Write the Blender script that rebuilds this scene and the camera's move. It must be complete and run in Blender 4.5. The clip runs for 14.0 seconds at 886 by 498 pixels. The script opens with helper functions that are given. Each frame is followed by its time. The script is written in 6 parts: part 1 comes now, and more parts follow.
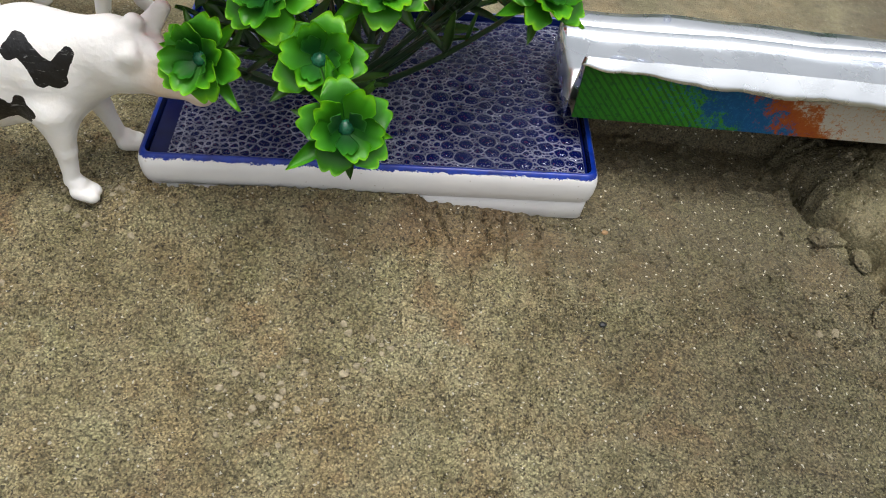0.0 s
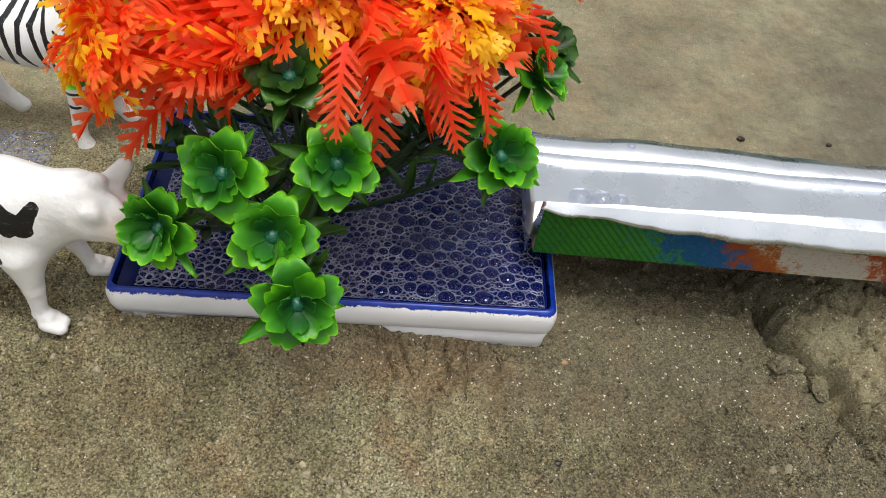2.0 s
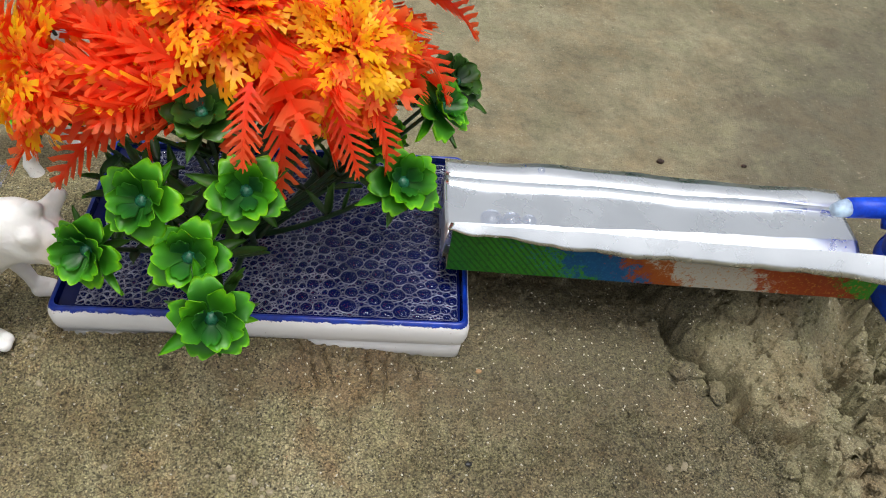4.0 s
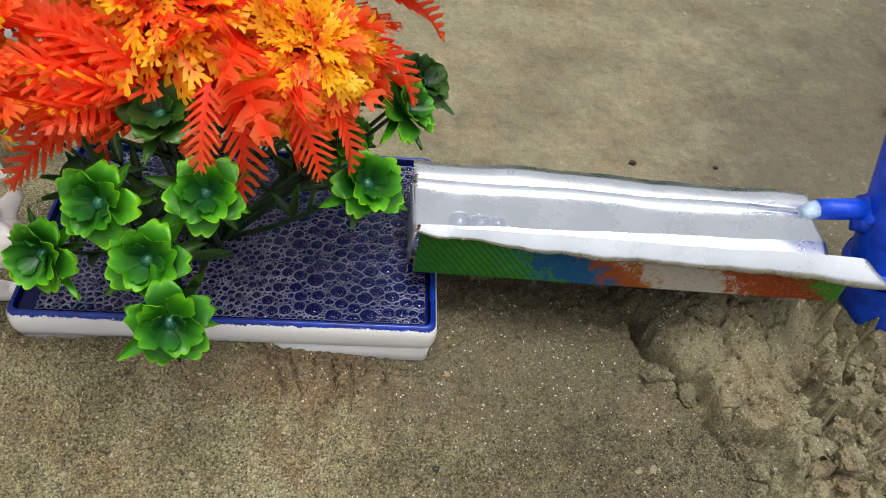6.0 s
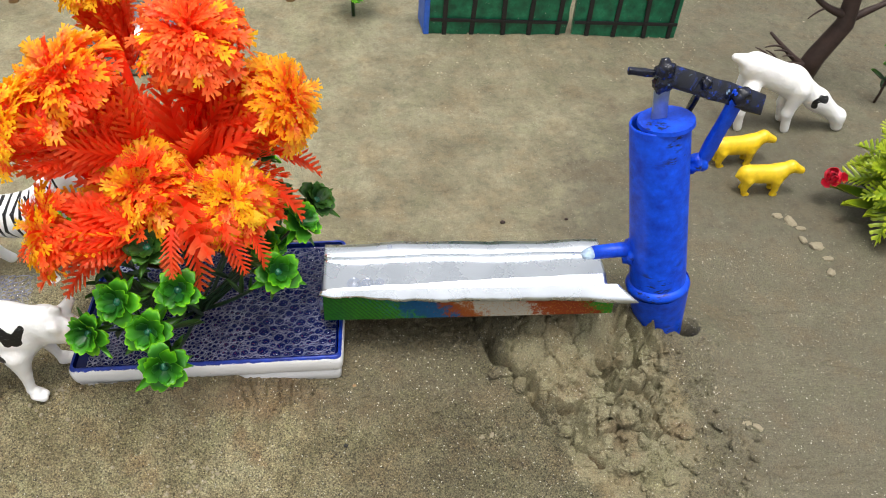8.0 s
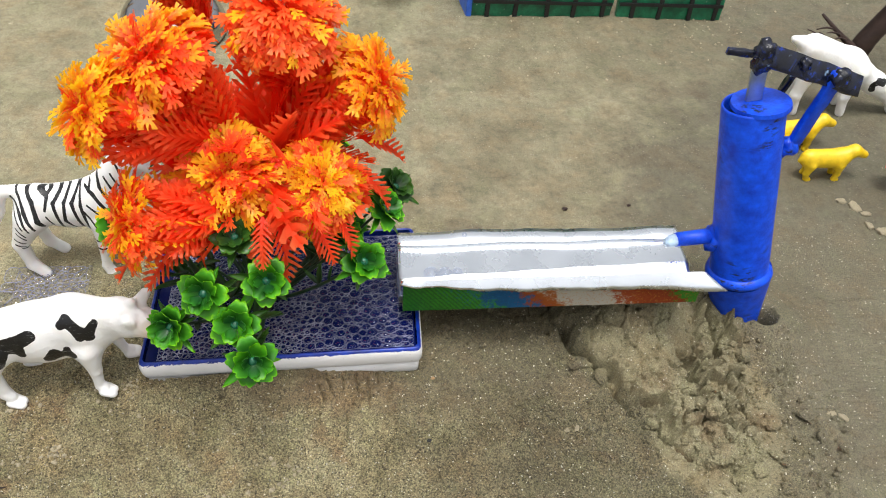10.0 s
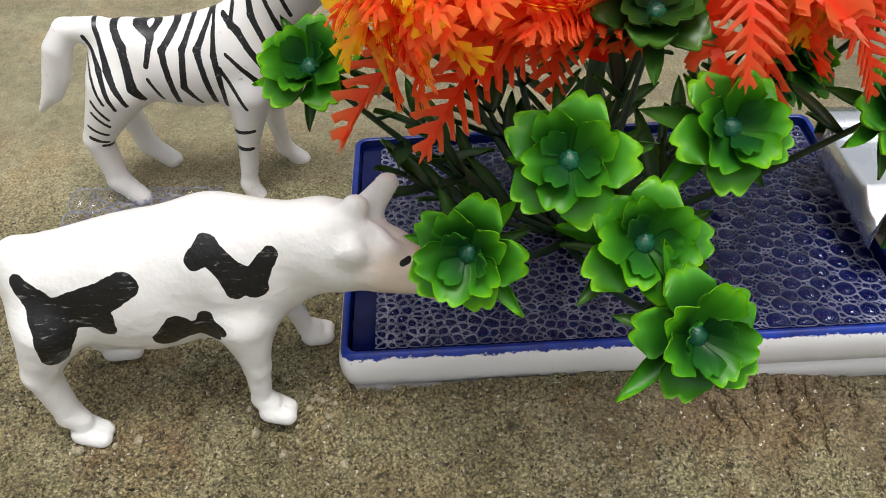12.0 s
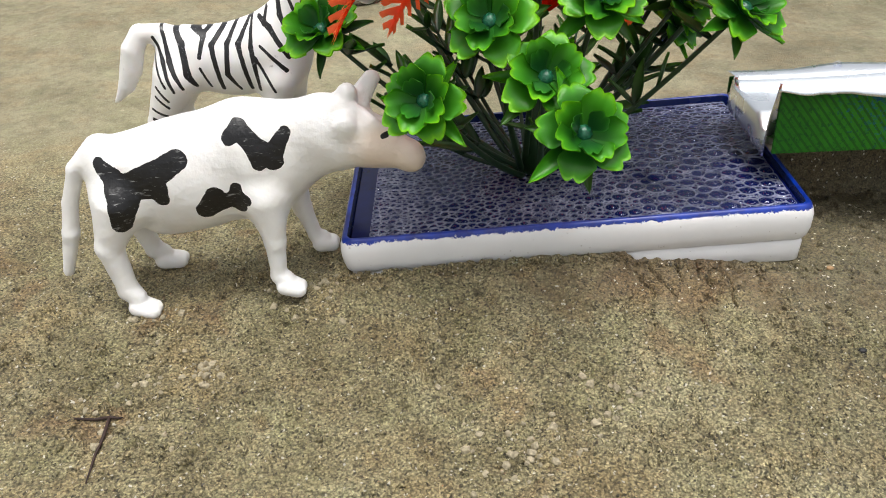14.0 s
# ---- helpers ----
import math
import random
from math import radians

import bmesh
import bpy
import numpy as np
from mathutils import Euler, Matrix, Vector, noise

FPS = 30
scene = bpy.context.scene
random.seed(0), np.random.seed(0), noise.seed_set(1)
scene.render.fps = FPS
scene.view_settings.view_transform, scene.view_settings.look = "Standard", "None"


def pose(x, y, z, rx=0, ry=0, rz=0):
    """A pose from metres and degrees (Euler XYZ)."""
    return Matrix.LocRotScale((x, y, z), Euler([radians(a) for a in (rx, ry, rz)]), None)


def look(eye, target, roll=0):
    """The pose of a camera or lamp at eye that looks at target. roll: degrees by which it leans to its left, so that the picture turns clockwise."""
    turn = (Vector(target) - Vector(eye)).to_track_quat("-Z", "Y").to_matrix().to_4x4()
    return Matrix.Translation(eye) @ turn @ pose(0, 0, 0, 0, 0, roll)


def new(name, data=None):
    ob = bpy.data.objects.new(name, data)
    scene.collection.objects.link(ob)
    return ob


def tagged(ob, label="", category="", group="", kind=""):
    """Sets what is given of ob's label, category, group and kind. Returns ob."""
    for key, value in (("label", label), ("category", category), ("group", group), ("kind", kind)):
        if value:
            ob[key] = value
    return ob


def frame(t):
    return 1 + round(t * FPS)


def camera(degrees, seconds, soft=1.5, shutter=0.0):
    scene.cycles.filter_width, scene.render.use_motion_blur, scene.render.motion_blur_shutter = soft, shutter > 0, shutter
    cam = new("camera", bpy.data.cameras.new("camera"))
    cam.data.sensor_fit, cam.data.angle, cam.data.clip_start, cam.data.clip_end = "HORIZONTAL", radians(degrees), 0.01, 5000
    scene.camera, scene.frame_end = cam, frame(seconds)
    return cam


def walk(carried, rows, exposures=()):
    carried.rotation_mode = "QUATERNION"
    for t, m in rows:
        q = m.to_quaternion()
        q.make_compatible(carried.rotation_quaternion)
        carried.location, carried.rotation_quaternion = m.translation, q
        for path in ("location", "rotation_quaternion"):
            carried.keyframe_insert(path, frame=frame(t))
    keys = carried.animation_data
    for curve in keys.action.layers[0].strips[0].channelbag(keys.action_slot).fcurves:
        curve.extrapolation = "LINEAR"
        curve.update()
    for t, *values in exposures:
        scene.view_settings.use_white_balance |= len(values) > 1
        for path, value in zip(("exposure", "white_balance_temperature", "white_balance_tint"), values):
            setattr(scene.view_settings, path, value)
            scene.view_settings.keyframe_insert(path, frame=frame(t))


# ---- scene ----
cam = camera(54.2, 14.0, soft=1.0)
PATH = [
    (0, (-0.00483, 0.00034, 0.20744), (0.10896, 0.66341, -0.53242), 11.743),
    (0.5, (-0.01092, 0.01305, 0.21108), (0.09862, 0.67526, -0.53018), 11.802),
    (1, (-0.00679, 0.02811, 0.22368), (0.10306, 0.68625, -0.52116), 12.069),
    (1.5, (-0.00459, 0.03022, 0.23057), (0.10379, 0.68778, -0.51500), 11.942),
    (2, (0.00473, 0.03063, 0.24309), (0.11450, 0.69242, -0.49852), 12.204),
    (2.5, (0.01643, 0.02931, 0.24941), (0.13238, 0.69913, -0.48401), 12.381),
    (3, (0.02048, 0.01630, 0.24863), (0.13903, 0.69068, -0.48017), 12.276),
    (3.5, (0.02101, 0.01175, 0.25350), (0.14549, 0.68836, -0.47224), 12.322),
    (3.7, (0.02395, 0.01283, 0.26410), (0.14777, 0.69055, -0.46072), 12.210),
    (5.8, (0.02971, 0.01501, 0.25915), (0.17427, 0.69619, -0.45855), 13.350),
    (6, (0.03131, 0.01576, 0.26274), (0.17700, 0.69506, -0.45651), 13.353),
    (6.5, (0.04669, 0.00863, 0.28413), (0.19784, 0.69013, -0.43191), 13.179),
    (7, (0.06829, -0.00769, 0.30704), (0.21007, 0.68063, -0.40437), 10.473),
    (7.5, (0.07762, -0.06927, 0.36499), (0.19831, 0.63359, -0.33603), 6.394),
    (7.7, (0.08607, -0.09290, 0.39048), (0.18707, 0.61274, -0.31085), 5.011),
    (9.8, (0.03764, -0.10158, 0.42355), (0.16708, 0.59448, -0.28268), 6.378),
    (10, (0.03343, -0.07964, 0.38805), (0.15316, 0.61363, -0.32261), 5.880),
    (10.5, (0.02601, -0.02120, 0.29291), (0.12612, 0.65782, -0.43436), 5.437),
    (11, (0.00592, 0.02212, 0.23616), (0.09078, 0.70793, -0.48666), 5.131),
    (11.5, (-0.04348, 0.05613, 0.19957), (0.03033, 0.75663, -0.51026), 4.770),
    (12, (-0.06167, 0.06946, 0.17949), (0.00568, 0.79013, -0.51051), 2.708),
    (12.5, (-0.06015, 0.07266, 0.14536), (0.00279, 0.82559, -0.50973), 0.228),
    (13, (-0.04790, 0.05736, 0.12508), (-0.00836, 0.85064, -0.48249), -1.507),
    (13.5, (-0.03994, 0.01197, 0.13677), (-0.02085, 0.83748, -0.42729), -1.540),
    (14, (-0.04663, -0.02623, 0.15489), (-0.02499, 0.81601, -0.38378), -0.683),
]
walk(cam, [(t, look(eye, target, roll)) for t, eye, target, roll in PATH],
     exposures=[(0, 0.12), (3.5, 0.12), (6, 0.14), (7, 0.26), (9.8, 0.38), (10.5, 0.26), (11, 0.12), (12, 0.03), (13, 0.22), (14, 0.36)])

# ---- light ----
world = bpy.data.worlds.new("overcast_sky")
scene.world = world
world.use_nodes = True
wn, wl = world.node_tree.nodes, world.node_tree.links
sky = wn.new("ShaderNodeTexSky")
sky.sky_type = "NISHITA"
sky.sun_disc = False
sky.sun_elevation, sky.sun_rotation = radians(80), radians(170)
sky.dust_density, sky.air_density = 6.0, 1.0
grey = wn.new("ShaderNodeHueSaturation")
grey.inputs["Saturation"].default_value = 0.16
wl.new(sky.outputs[0], grey.inputs["Color"])
wl.new(grey.outputs[0], wn["Background"].inputs["Color"])
wn["Background"].inputs["Strength"].default_value = 0.15

sun = new("sun", bpy.data.lights.new("sun", "SUN"))
sun.data.energy, sun.data.angle, sun.data.color = 1.5, radians(20), (1.0, 0.97, 0.92)
sun.matrix_world = look((0.02, 0.10, 1.0), (0.05, 0.2, 0.0))


# ---- material helpers ----
class Nodes:
    """A new material with short calls for its nodes."""

    def __init__(self, name):
        self.m = bpy.data.materials.new(name)
        self.m.use_nodes = True
        self.t = self.m.node_tree
        self.b = self.t.nodes["Principled BSDF"]
        self.out = self.t.nodes["Material Output"]
        self.co = self.t.nodes.new("ShaderNodeTexCoord").outputs["Object"]

    def put(self, socket, v):
        if isinstance(v, bpy.types.NodeSocket):
            self.t.links.new(v, socket)
        elif isinstance(v, (tuple, list)) and len(v) == 3 and socket.type == "RGBA":
            socket.default_value = (*v, 1)
        else:
            socket.default_value = v

    def node(self, kind, ins=(), **props):
        n = self.t.nodes.new("ShaderNode" + kind)
        if "operation" in props:
            n.operation, n.use_clamp = props["operation"], props["use_clamp"]
        if "feature" in props:
            n.feature = props["feature"]
        if "data_type" in props:
            n.data_type, n.blend_type = props["data_type"], props["blend_type"]
        if "attribute_name" in props:
            n.attribute_name = props["attribute_name"]
        for k, v in dict(ins).items():
            self.put(n.inputs[k], v)
        return n

    def f(self, op, a, b=0.0, c=0.0, clamp=False):
        return self.node("Math", {0: a, 1: b, 2: c}, operation=op, use_clamp=clamp).outputs[0]

    def noise(self, scale, detail=4.0, rough=0.55, co=None, distort=0.0):
        return self.node("TexNoise", {"Vector": co or self.co, "Scale": scale, "Detail": detail, "Roughness": rough, "Distortion": distort}).outputs["Fac"]

    def voronoi(self, scale, feature="F1", co=None, out="Distance", random_=1.0):
        return self.node("TexVoronoi", {"Vector": co or self.co, "Scale": scale, "Randomness": random_}, feature=feature).outputs[out]

    def ramp(self, fac, *stops):
        n = self.node("ValToRGB", {"Fac": fac})
        e = n.color_ramp.elements
        while len(e) < len(stops):
            e.new(0.5)
        for el, (p, c) in zip(e, stops):
            el.position = p
            el.color = (*c, 1) if isinstance(c, tuple) else (c, c, c, 1)
        return n.outputs["Color"]

    def mix(self, fac, a, b, blend="MIX"):
        n = self.node("Mix", {}, data_type="RGBA", blend_type=blend)
        self.put(n.inputs[0], fac), self.put(n.inputs[6], a), self.put(n.inputs[7], b)
        return n.outputs[2]

    def xyz(self):
        s = self.node("SeparateXYZ", {0: self.co})
        return s.outputs[0], s.outputs[1], s.outputs[2]

    def bump(self, height, strength=0.3, distance=0.001, normal=None):
        ins = {"Height": height, "Strength": strength, "Distance": distance}
        if normal is not None:
            ins["Normal"] = normal
        return self.node("Bump", ins).outputs["Normal"]

    def random(self):
        return self.node("ObjectInfo").outputs["Random"]

    def done(self, color=None, rough=None, normal=None, **more):
        for k, v in (("Base Color", color), ("Roughness", rough), ("Normal", normal)):
            if v is not None:
                self.put(self.b.inputs[k], v)
        for k, v in more.items():
            self.put(self.b.inputs[k.replace("_", " ")], v)
        return self.m


def ground_material():
    n = Nodes("sandy_mud")
    n.co = n.node("NewGeometry").outputs["Position"]
    x, y, z = n.xyz()
    jit = n.mix(0.0011, n.co, n.node("TexNoise", {"Vector": n.co, "Scale": 760.0, "Detail": 3.0}).outputs["Color"], "ADD")
    big = n.noise(9, 5, 0.6)
    mid = n.noise(70, 6, 0.72)
    fine = n.noise(420, 4, 0.7)
    base = n.ramp(n.f("MULTIPLY_ADD", mid, 0.5, n.f("MULTIPLY", big, 0.5)), (0.36, (0.248, 0.200, 0.100)), (0.49, (0.405, 0.350, 0.192)), (0.62, (0.520, 0.470, 0.280)))
    # reddish stains
    red = n.ramp(n.noise(34, 3, 0.5, distort=0.6), (0.58, 0.0), (0.72, 1.0))
    rx, ry = n.f("DIVIDE", n.f("SUBTRACT", x, 0.034), 0.040), n.f("DIVIDE", n.f("SUBTRACT", y, 0.197), 0.017)
    clay = n.f("ADD", n.f("ADD", n.f("MULTIPLY", rx, rx), n.f("MULTIPLY", ry, ry)), n.f("MULTIPLY_ADD", mid, 1.6, -0.8))
    red = n.f("MAXIMUM", red, n.ramp(clay, (0.2, 1.0), (1.0, 0.0)))
    base = n.mix(n.f("MULTIPLY", red, 0.55), base, (0.30, 0.155, 0.070))
    # spilt water round the tray and the channel, with a ragged edge
    dx, dy = n.f("DIVIDE", n.f("SUBTRACT", x, 0.085), 0.16), n.f("DIVIDE", n.f("SUBTRACT", y, 0.255), 0.085)
    r2 = n.f("ADD", n.f("MULTIPLY", dx, dx), n.f("MULTIPLY", dy, dy))
    # and a darker stretch behind the pump, joined to the same mask
    ex, ey = n.f("DIVIDE", n.f("SUBTRACT", x, 0.365), 0.16), n.f("DIVIDE", n.f("SUBTRACT", y, 0.275), 0.25)
    r2 = n.f("MINIMUM", r2, n.f("ADD", n.f("MULTIPLY", ex, ex), n.f("MULTIPLY", ey, ey)))
    wet = n.ramp(n.f("ADD", r2, n.f("MULTIPLY_ADD", n.noise(45, 4, 0.65), 1.6, -0.8)), (0.55, 1.0), (1.15, 0.0))
    # the dug mud is damp through, neither wet on top nor sandy
    heap = None
    for cx, cy, sx, sy in ((0.222, 0.216, 0.052, 0.040), (0.240, 0.172, 0.044, 0.054)):
        ax, ay = n.f("DIVIDE", n.f("SUBTRACT", x, cx), sx), n.f("DIVIDE", n.f("SUBTRACT", y, cy), sy)
        q = n.f("ADD", n.f("MULTIPLY", ax, ax), n.f("MULTIPLY", ay, ay))
        heap = q if heap is None else n.f("MINIMUM", heap, q)
    heap = n.ramp(n.f("ADD", heap, n.f("MULTIPLY_ADD", n.noise(60, 4, 0.65), 0.8, -0.4)), (0.75, 1.0), (1.05, 0.0))
    wet = n.f("MULTIPLY", wet, n.f("MULTIPLY_ADD", heap, -0.6, 1.0))
    base = n.mix(n.f("MULTIPLY", wet, 0.72), base, (0.113, 0.089, 0.049))
    # the tones laid near the set end some way off; past it the mud is alike all round
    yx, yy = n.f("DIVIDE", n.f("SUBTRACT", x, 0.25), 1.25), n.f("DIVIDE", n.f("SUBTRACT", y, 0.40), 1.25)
    near_area = n.f("ADD", n.f("ADD", n.f("MULTIPLY", yx, yx), n.f("MULTIPLY", yy, yy)), n.f("MULTIPLY_ADD", n.noise(3, 4, 0.65), 0.6, -0.3))
    near_area = n.ramp(near_area, (0.40, 1.0), (0.95, 0.0))
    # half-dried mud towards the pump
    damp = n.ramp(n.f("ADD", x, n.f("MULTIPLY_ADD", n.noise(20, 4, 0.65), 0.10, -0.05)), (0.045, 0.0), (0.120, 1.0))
    damp = n.f("ADD", n.f("MULTIPLY", damp, near_area), n.f("MULTIPLY_ADD", near_area, -0.6, 0.6))
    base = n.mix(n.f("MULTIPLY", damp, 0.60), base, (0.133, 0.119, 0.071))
    # sand grains
    grain = n.node("TexVoronoi", {"Vector": jit, "Scale": 1650.0})
    gv = n.node("SeparateColor", {0: grain.outputs["Color"]})
    tone = n.ramp(gv.outputs[0], (0.0, 0.50), (0.25, 0.84), (0.70, 1.10), (1.0, 1.40))
    # behind the box the mud is smoothed and drier
    smooth = n.ramp(n.f("ADD", y, n.f("MULTIPLY", big, 0.05)), (0.31, 0.0), (0.37, 1.0))
    smooth = n.f("MAXIMUM", smooth, n.f("MULTIPLY", n.ramp(n.f("ADD", x, n.f("MULTIPLY", big, 0.05)), (0.300, 0.0), (0.335, 1.0)), 0.5))
    smooth = n.f("ADD", n.f("MULTIPLY", smooth, near_area), n.f("MULTIPLY_ADD", near_area, -0.7, 0.7))
    sandy = n.f("SUBTRACT", 1.0, n.f("MAXIMUM", n.f("MULTIPLY", smooth, 0.80), n.f("MULTIPLY", heap, 0.45)))
    base = n.mix(n.f("MULTIPLY", smooth, 0.80), base, n.ramp(n.noise(26, 6, 0.68), (0.34, (0.136, 0.118, 0.072)), (0.50, (0.205, 0.184, 0.118)), (0.68, (0.278, 0.256, 0.168))))
    base = n.mix(n.f("MULTIPLY", n.f("MULTIPLY", wet, smooth), 0.80), base, (0.090, 0.080, 0.050))
    # shade over the far right of the smoothed mud, painted in as darker colour
    far_shade = n.ramp(n.f("ADD", x, n.f("MULTIPLY_ADD", n.noise(14, 4, 0.6), 0.16, -0.08)), (0.24, 0.0), (0.42, 1.0))
    base = n.mix(n.f("MULTIPLY", n.f("MULTIPLY", n.f("MULTIPLY", far_shade, near_area), smooth), 0.70), base, (0.096, 0.086, 0.056))
    worn = n.ramp(n.noise(170, 7, 0.78), (0.34, 0.55), (0.50, 1.0), (0.66, 1.28))
    base = n.mix(n.f("MULTIPLY", smooth, 0.65), base, worn, "MULTIPLY")
    base = n.mix(n.f("MULTIPLY", sandy, 0.95), base, tone, "MULTIPLY")
    base = n.mix(n.f("MULTIPLY", sandy, 0.7), base, n.ramp(fine, (0.30, 0.50), (0.5, 1.0), (0.70, 1.30)), "MULTIPLY")
    # crevice shade between the grains, put into the colour
    gap_shade = n.ramp(grain.outputs["Distance"], (0.10, 1.12), (0.45, 0.90), (0.80, 0.35))
    base = n.mix(n.f("MULTIPLY", sandy, 0.60), base, gap_shade, "MULTIPLY")
    # granules of about a millimetre, some fused, the shade in their gaps painted dark
    lump = n.node("TexVoronoi", {"Vector": jit, "Scale": 1080.0})
    grit = n.f("ADD", lump.outputs["Distance"], n.f("MULTIPLY_ADD", fine, 1.7, -0.85))
    pit_shade = n.ramp(grit, (0.05, 1.30), (0.40, 1.06), (0.64, 0.62), (0.85, 0.24))
    base = n.mix(n.f("MULTIPLY", n.f("MULTIPLY", sandy, n.f("MULTIPLY_ADD", wet, -0.55, 1.0)), 0.72), base, pit_shade, "MULTIPLY")
    tinge = n.ramp(n.noise(45, 4, 0.6), (0.35, (1.08, 0.95, 0.84)), (0.5, (1.0, 1.0, 1.0)), (0.65, (0.95, 1.01, 0.92)))
    base = n.mix(0.6, base, tinge, "MULTIPLY")
    crust = n.f("MULTIPLY", n.ramp(n.noise(150, 5, 0.7), (0.64, 0.0), (0.70, 1.0)), n.ramp(n.noise(22, 2), (0.50, 0.0), (0.60, 1.0)))
    base = n.mix(n.f("MULTIPLY", crust, 0.6), base, (0.56, 0.50, 0.36))
    pale = n.f("GREATER_THAN", gv.outputs[1], 0.990)
    base = n.mix(n.f("MULTIPLY", n.f("MULTIPLY", pale, sandy), 0.8), base, (0.72, 0.68, 0.57))
    dark = n.f("GREATER_THAN", gv.outputs[2], 0.945)
    base = n.mix(n.f("MULTIPLY", n.f("MULTIPLY", dark, sandy), 0.8), base, (0.028, 0.024, 0.018))
    h = n.f("MULTIPLY_ADD", n.f("SUBTRACT", 1.0, n.f("MULTIPLY_ADD", grain.outputs["Distance"], 0.5, grit)), 0.8, n.f("MULTIPLY_ADD", fine, 1.0, n.f("MULTIPLY", mid, 1.3)))
    rough = n.f("SUBTRACT", n.ramp(fine, (0.3, 0.66), (0.7, 0.94)), n.f("MULTIPLY", wet, 0.14))
    return n.done(base, rough, n.bump(h, n.f("MULTIPLY", n.f("MAXIMUM", sandy, 0.45), n.f("MULTIPLY_ADD", wet, -0.45, 1.0)), 0.0019))


def plain(name, color, rough, spread=0.15, scale=200.0, bump=0.15, **more):
    """Paint or plastic with slight unevenness."""
    n = Nodes(name)
    v = n.noise(scale, 4, 0.6)
    lo, hi = tuple(c * (1 - spread) for c in color), tuple(min(1.0, c * (1 + spread)) for c in color)
    r = n.f("MULTIPLY_ADD", n.noise(scale * 0.4, 3), 0.2, rough - 0.1)
    return n.done(n.ramp(v, (0.3, lo), (0.7, hi)), r, n.bump(v, bump, 0.0006), **more)


def leafy(name, base, tip, rough=0.35, glow=0.25, start=0.05, half=None):
    """Moulded translucent plastic, shading from base colour to tip colour along the piece."""
    n = Nodes(name)
    tip_at = n.node("Attribute", {}, attribute_name="tip").outputs["Fac"]
    fac = n.f("ADD", tip_at, n.f("MULTIPLY_ADD", n.random(), 0.3, -0.15), clamp=True)
    col = n.ramp(n.f("MULTIPLY_ADD", n.noise(150, 2), 0.25, n.f("SUBTRACT", fac, 0.125)), (start, base), (0.5 + start / 2, half or tuple((p + q) / 2 for p, q in zip(base, tip))), (0.95, tip))
    n.done(col, rough, n.bump(n.noise(500, 2), 0.15, 0.0004))
    tr = n.node("BsdfTranslucent", {"Color": col})
    mx = n.node("MixShader", {0: glow, 1: n.b.outputs[0], 2: tr.outputs[0]})
    n.t.links.new(mx.outputs[0], n.out.inputs["Surface"])
    return n.m


def tray_material():
    n = Nodes("white_glaze_blue_rim")
    x, y, z = n.xyz()
    edge = n.f("ADD", z, n.f("MULTIPLY_ADD", n.noise(110, 2, 0.5), 0.0012, n.f("MULTIPLY", n.noise(420, 5, 0.85), 0.0040)))
    blue = n.f("GREATER_THAN", edge, 0.0160)
    spots = n.ramp(n.noise(700, 2, 0.6), (0.70, 0.0), (0.74, 1.0))
    white = n.mix(n.f("MULTIPLY", spots, 0.45), n.ramp(n.noise(40, 4), (0.3, (0.80, 0.80, 0.81)), (0.7, (0.88, 0.88, 0.89))), (0.30, 0.24, 0.18))
    bl = n.ramp(n.noise(220, 4), (0.3, (0.001, 0.014, 0.17)), (0.7, (0.002, 0.040, 0.40)))
    return n.done(n.mix(blue, white, bl), 0.28, n.bump(n.noise(250, 3), 0.15, 0.0005))


def print_material():
    """Printed card: striped green, blue, rust, cream, rust and green again along its length."""
    n = Nodes("printed_card")
    x, y, z = n.xyz()
    x = n.f("SUBTRACT", x, 0.007)
    wob = n.f("MULTIPLY_ADD", n.noise(190, 8, 0.85), 0.085, n.f("SUBTRACT", n.f("MULTIPLY", z, 0.9), 0.050))
    u = n.f("DIVIDE", n.f("ADD", x, wob), 0.157)
    col = n.ramp(u, (0.0, (0.016, 0.130, 0.008)), (0.22, (0.030, 0.200, 0.009)), (0.25, (0.003, 0.060, 0.160)), (0.37, (0.003, 0.080, 0.220)), (0.39, (0.25, 0.043, 0.008)), (0.47, (0.30, 0.085, 0.012)),
                 (0.50, (0.42, 0.40, 0.34)), (0.68, (0.41, 0.38, 0.32)), (0.71, (0.28, 0.045, 0.008)), (0.90, (0.21, 0.028, 0.008)), (0.93, (0.025, 0.21, 0.015)))
    # diagonal dark lines in the first green
    saw = n.f("FRACT", n.f("DIVIDE", n.f("ADD", n.f("MULTIPLY", x, 1.0), n.f("MULTIPLY", z, 0.8)), 0.0026))
    line = n.f("MULTIPLY", n.f("LESS_THAN", saw, 0.38), n.f("LESS_THAN", n.f("ADD", x, wob), 0.033))
    col = n.mix(n.f("MULTIPLY", line, 0.8), col, (0.010, 0.070, 0.008))
    fleck = n.f("MULTIPLY", n.f("GREATER_THAN", n.noise(620, 4, 0.8), 0.57), n.f("GREATER_THAN", u, 0.46))
    col = n.mix(n.f("MULTIPLY", fleck, 0.7), col, (0.40, 0.17, 0.03))
    fleck2 = n.f("MULTIPLY", n.f("GREATER_THAN", n.noise(560, 4, 0.8), 0.555), n.f("LESS_THAN", u, 0.4))
    col = n.mix(n.f("MULTIPLY", fleck2, 0.7), col, n.ramp(u, (0.10, (0.006, 0.050, 0.012)), (0.22, (0.01, 0.12, 0.25))))
    return n.done(col, 0.45, n.bump(n.noise(300, 3), 0.1, 0.0004), Specular_IOR_Level=0.3)


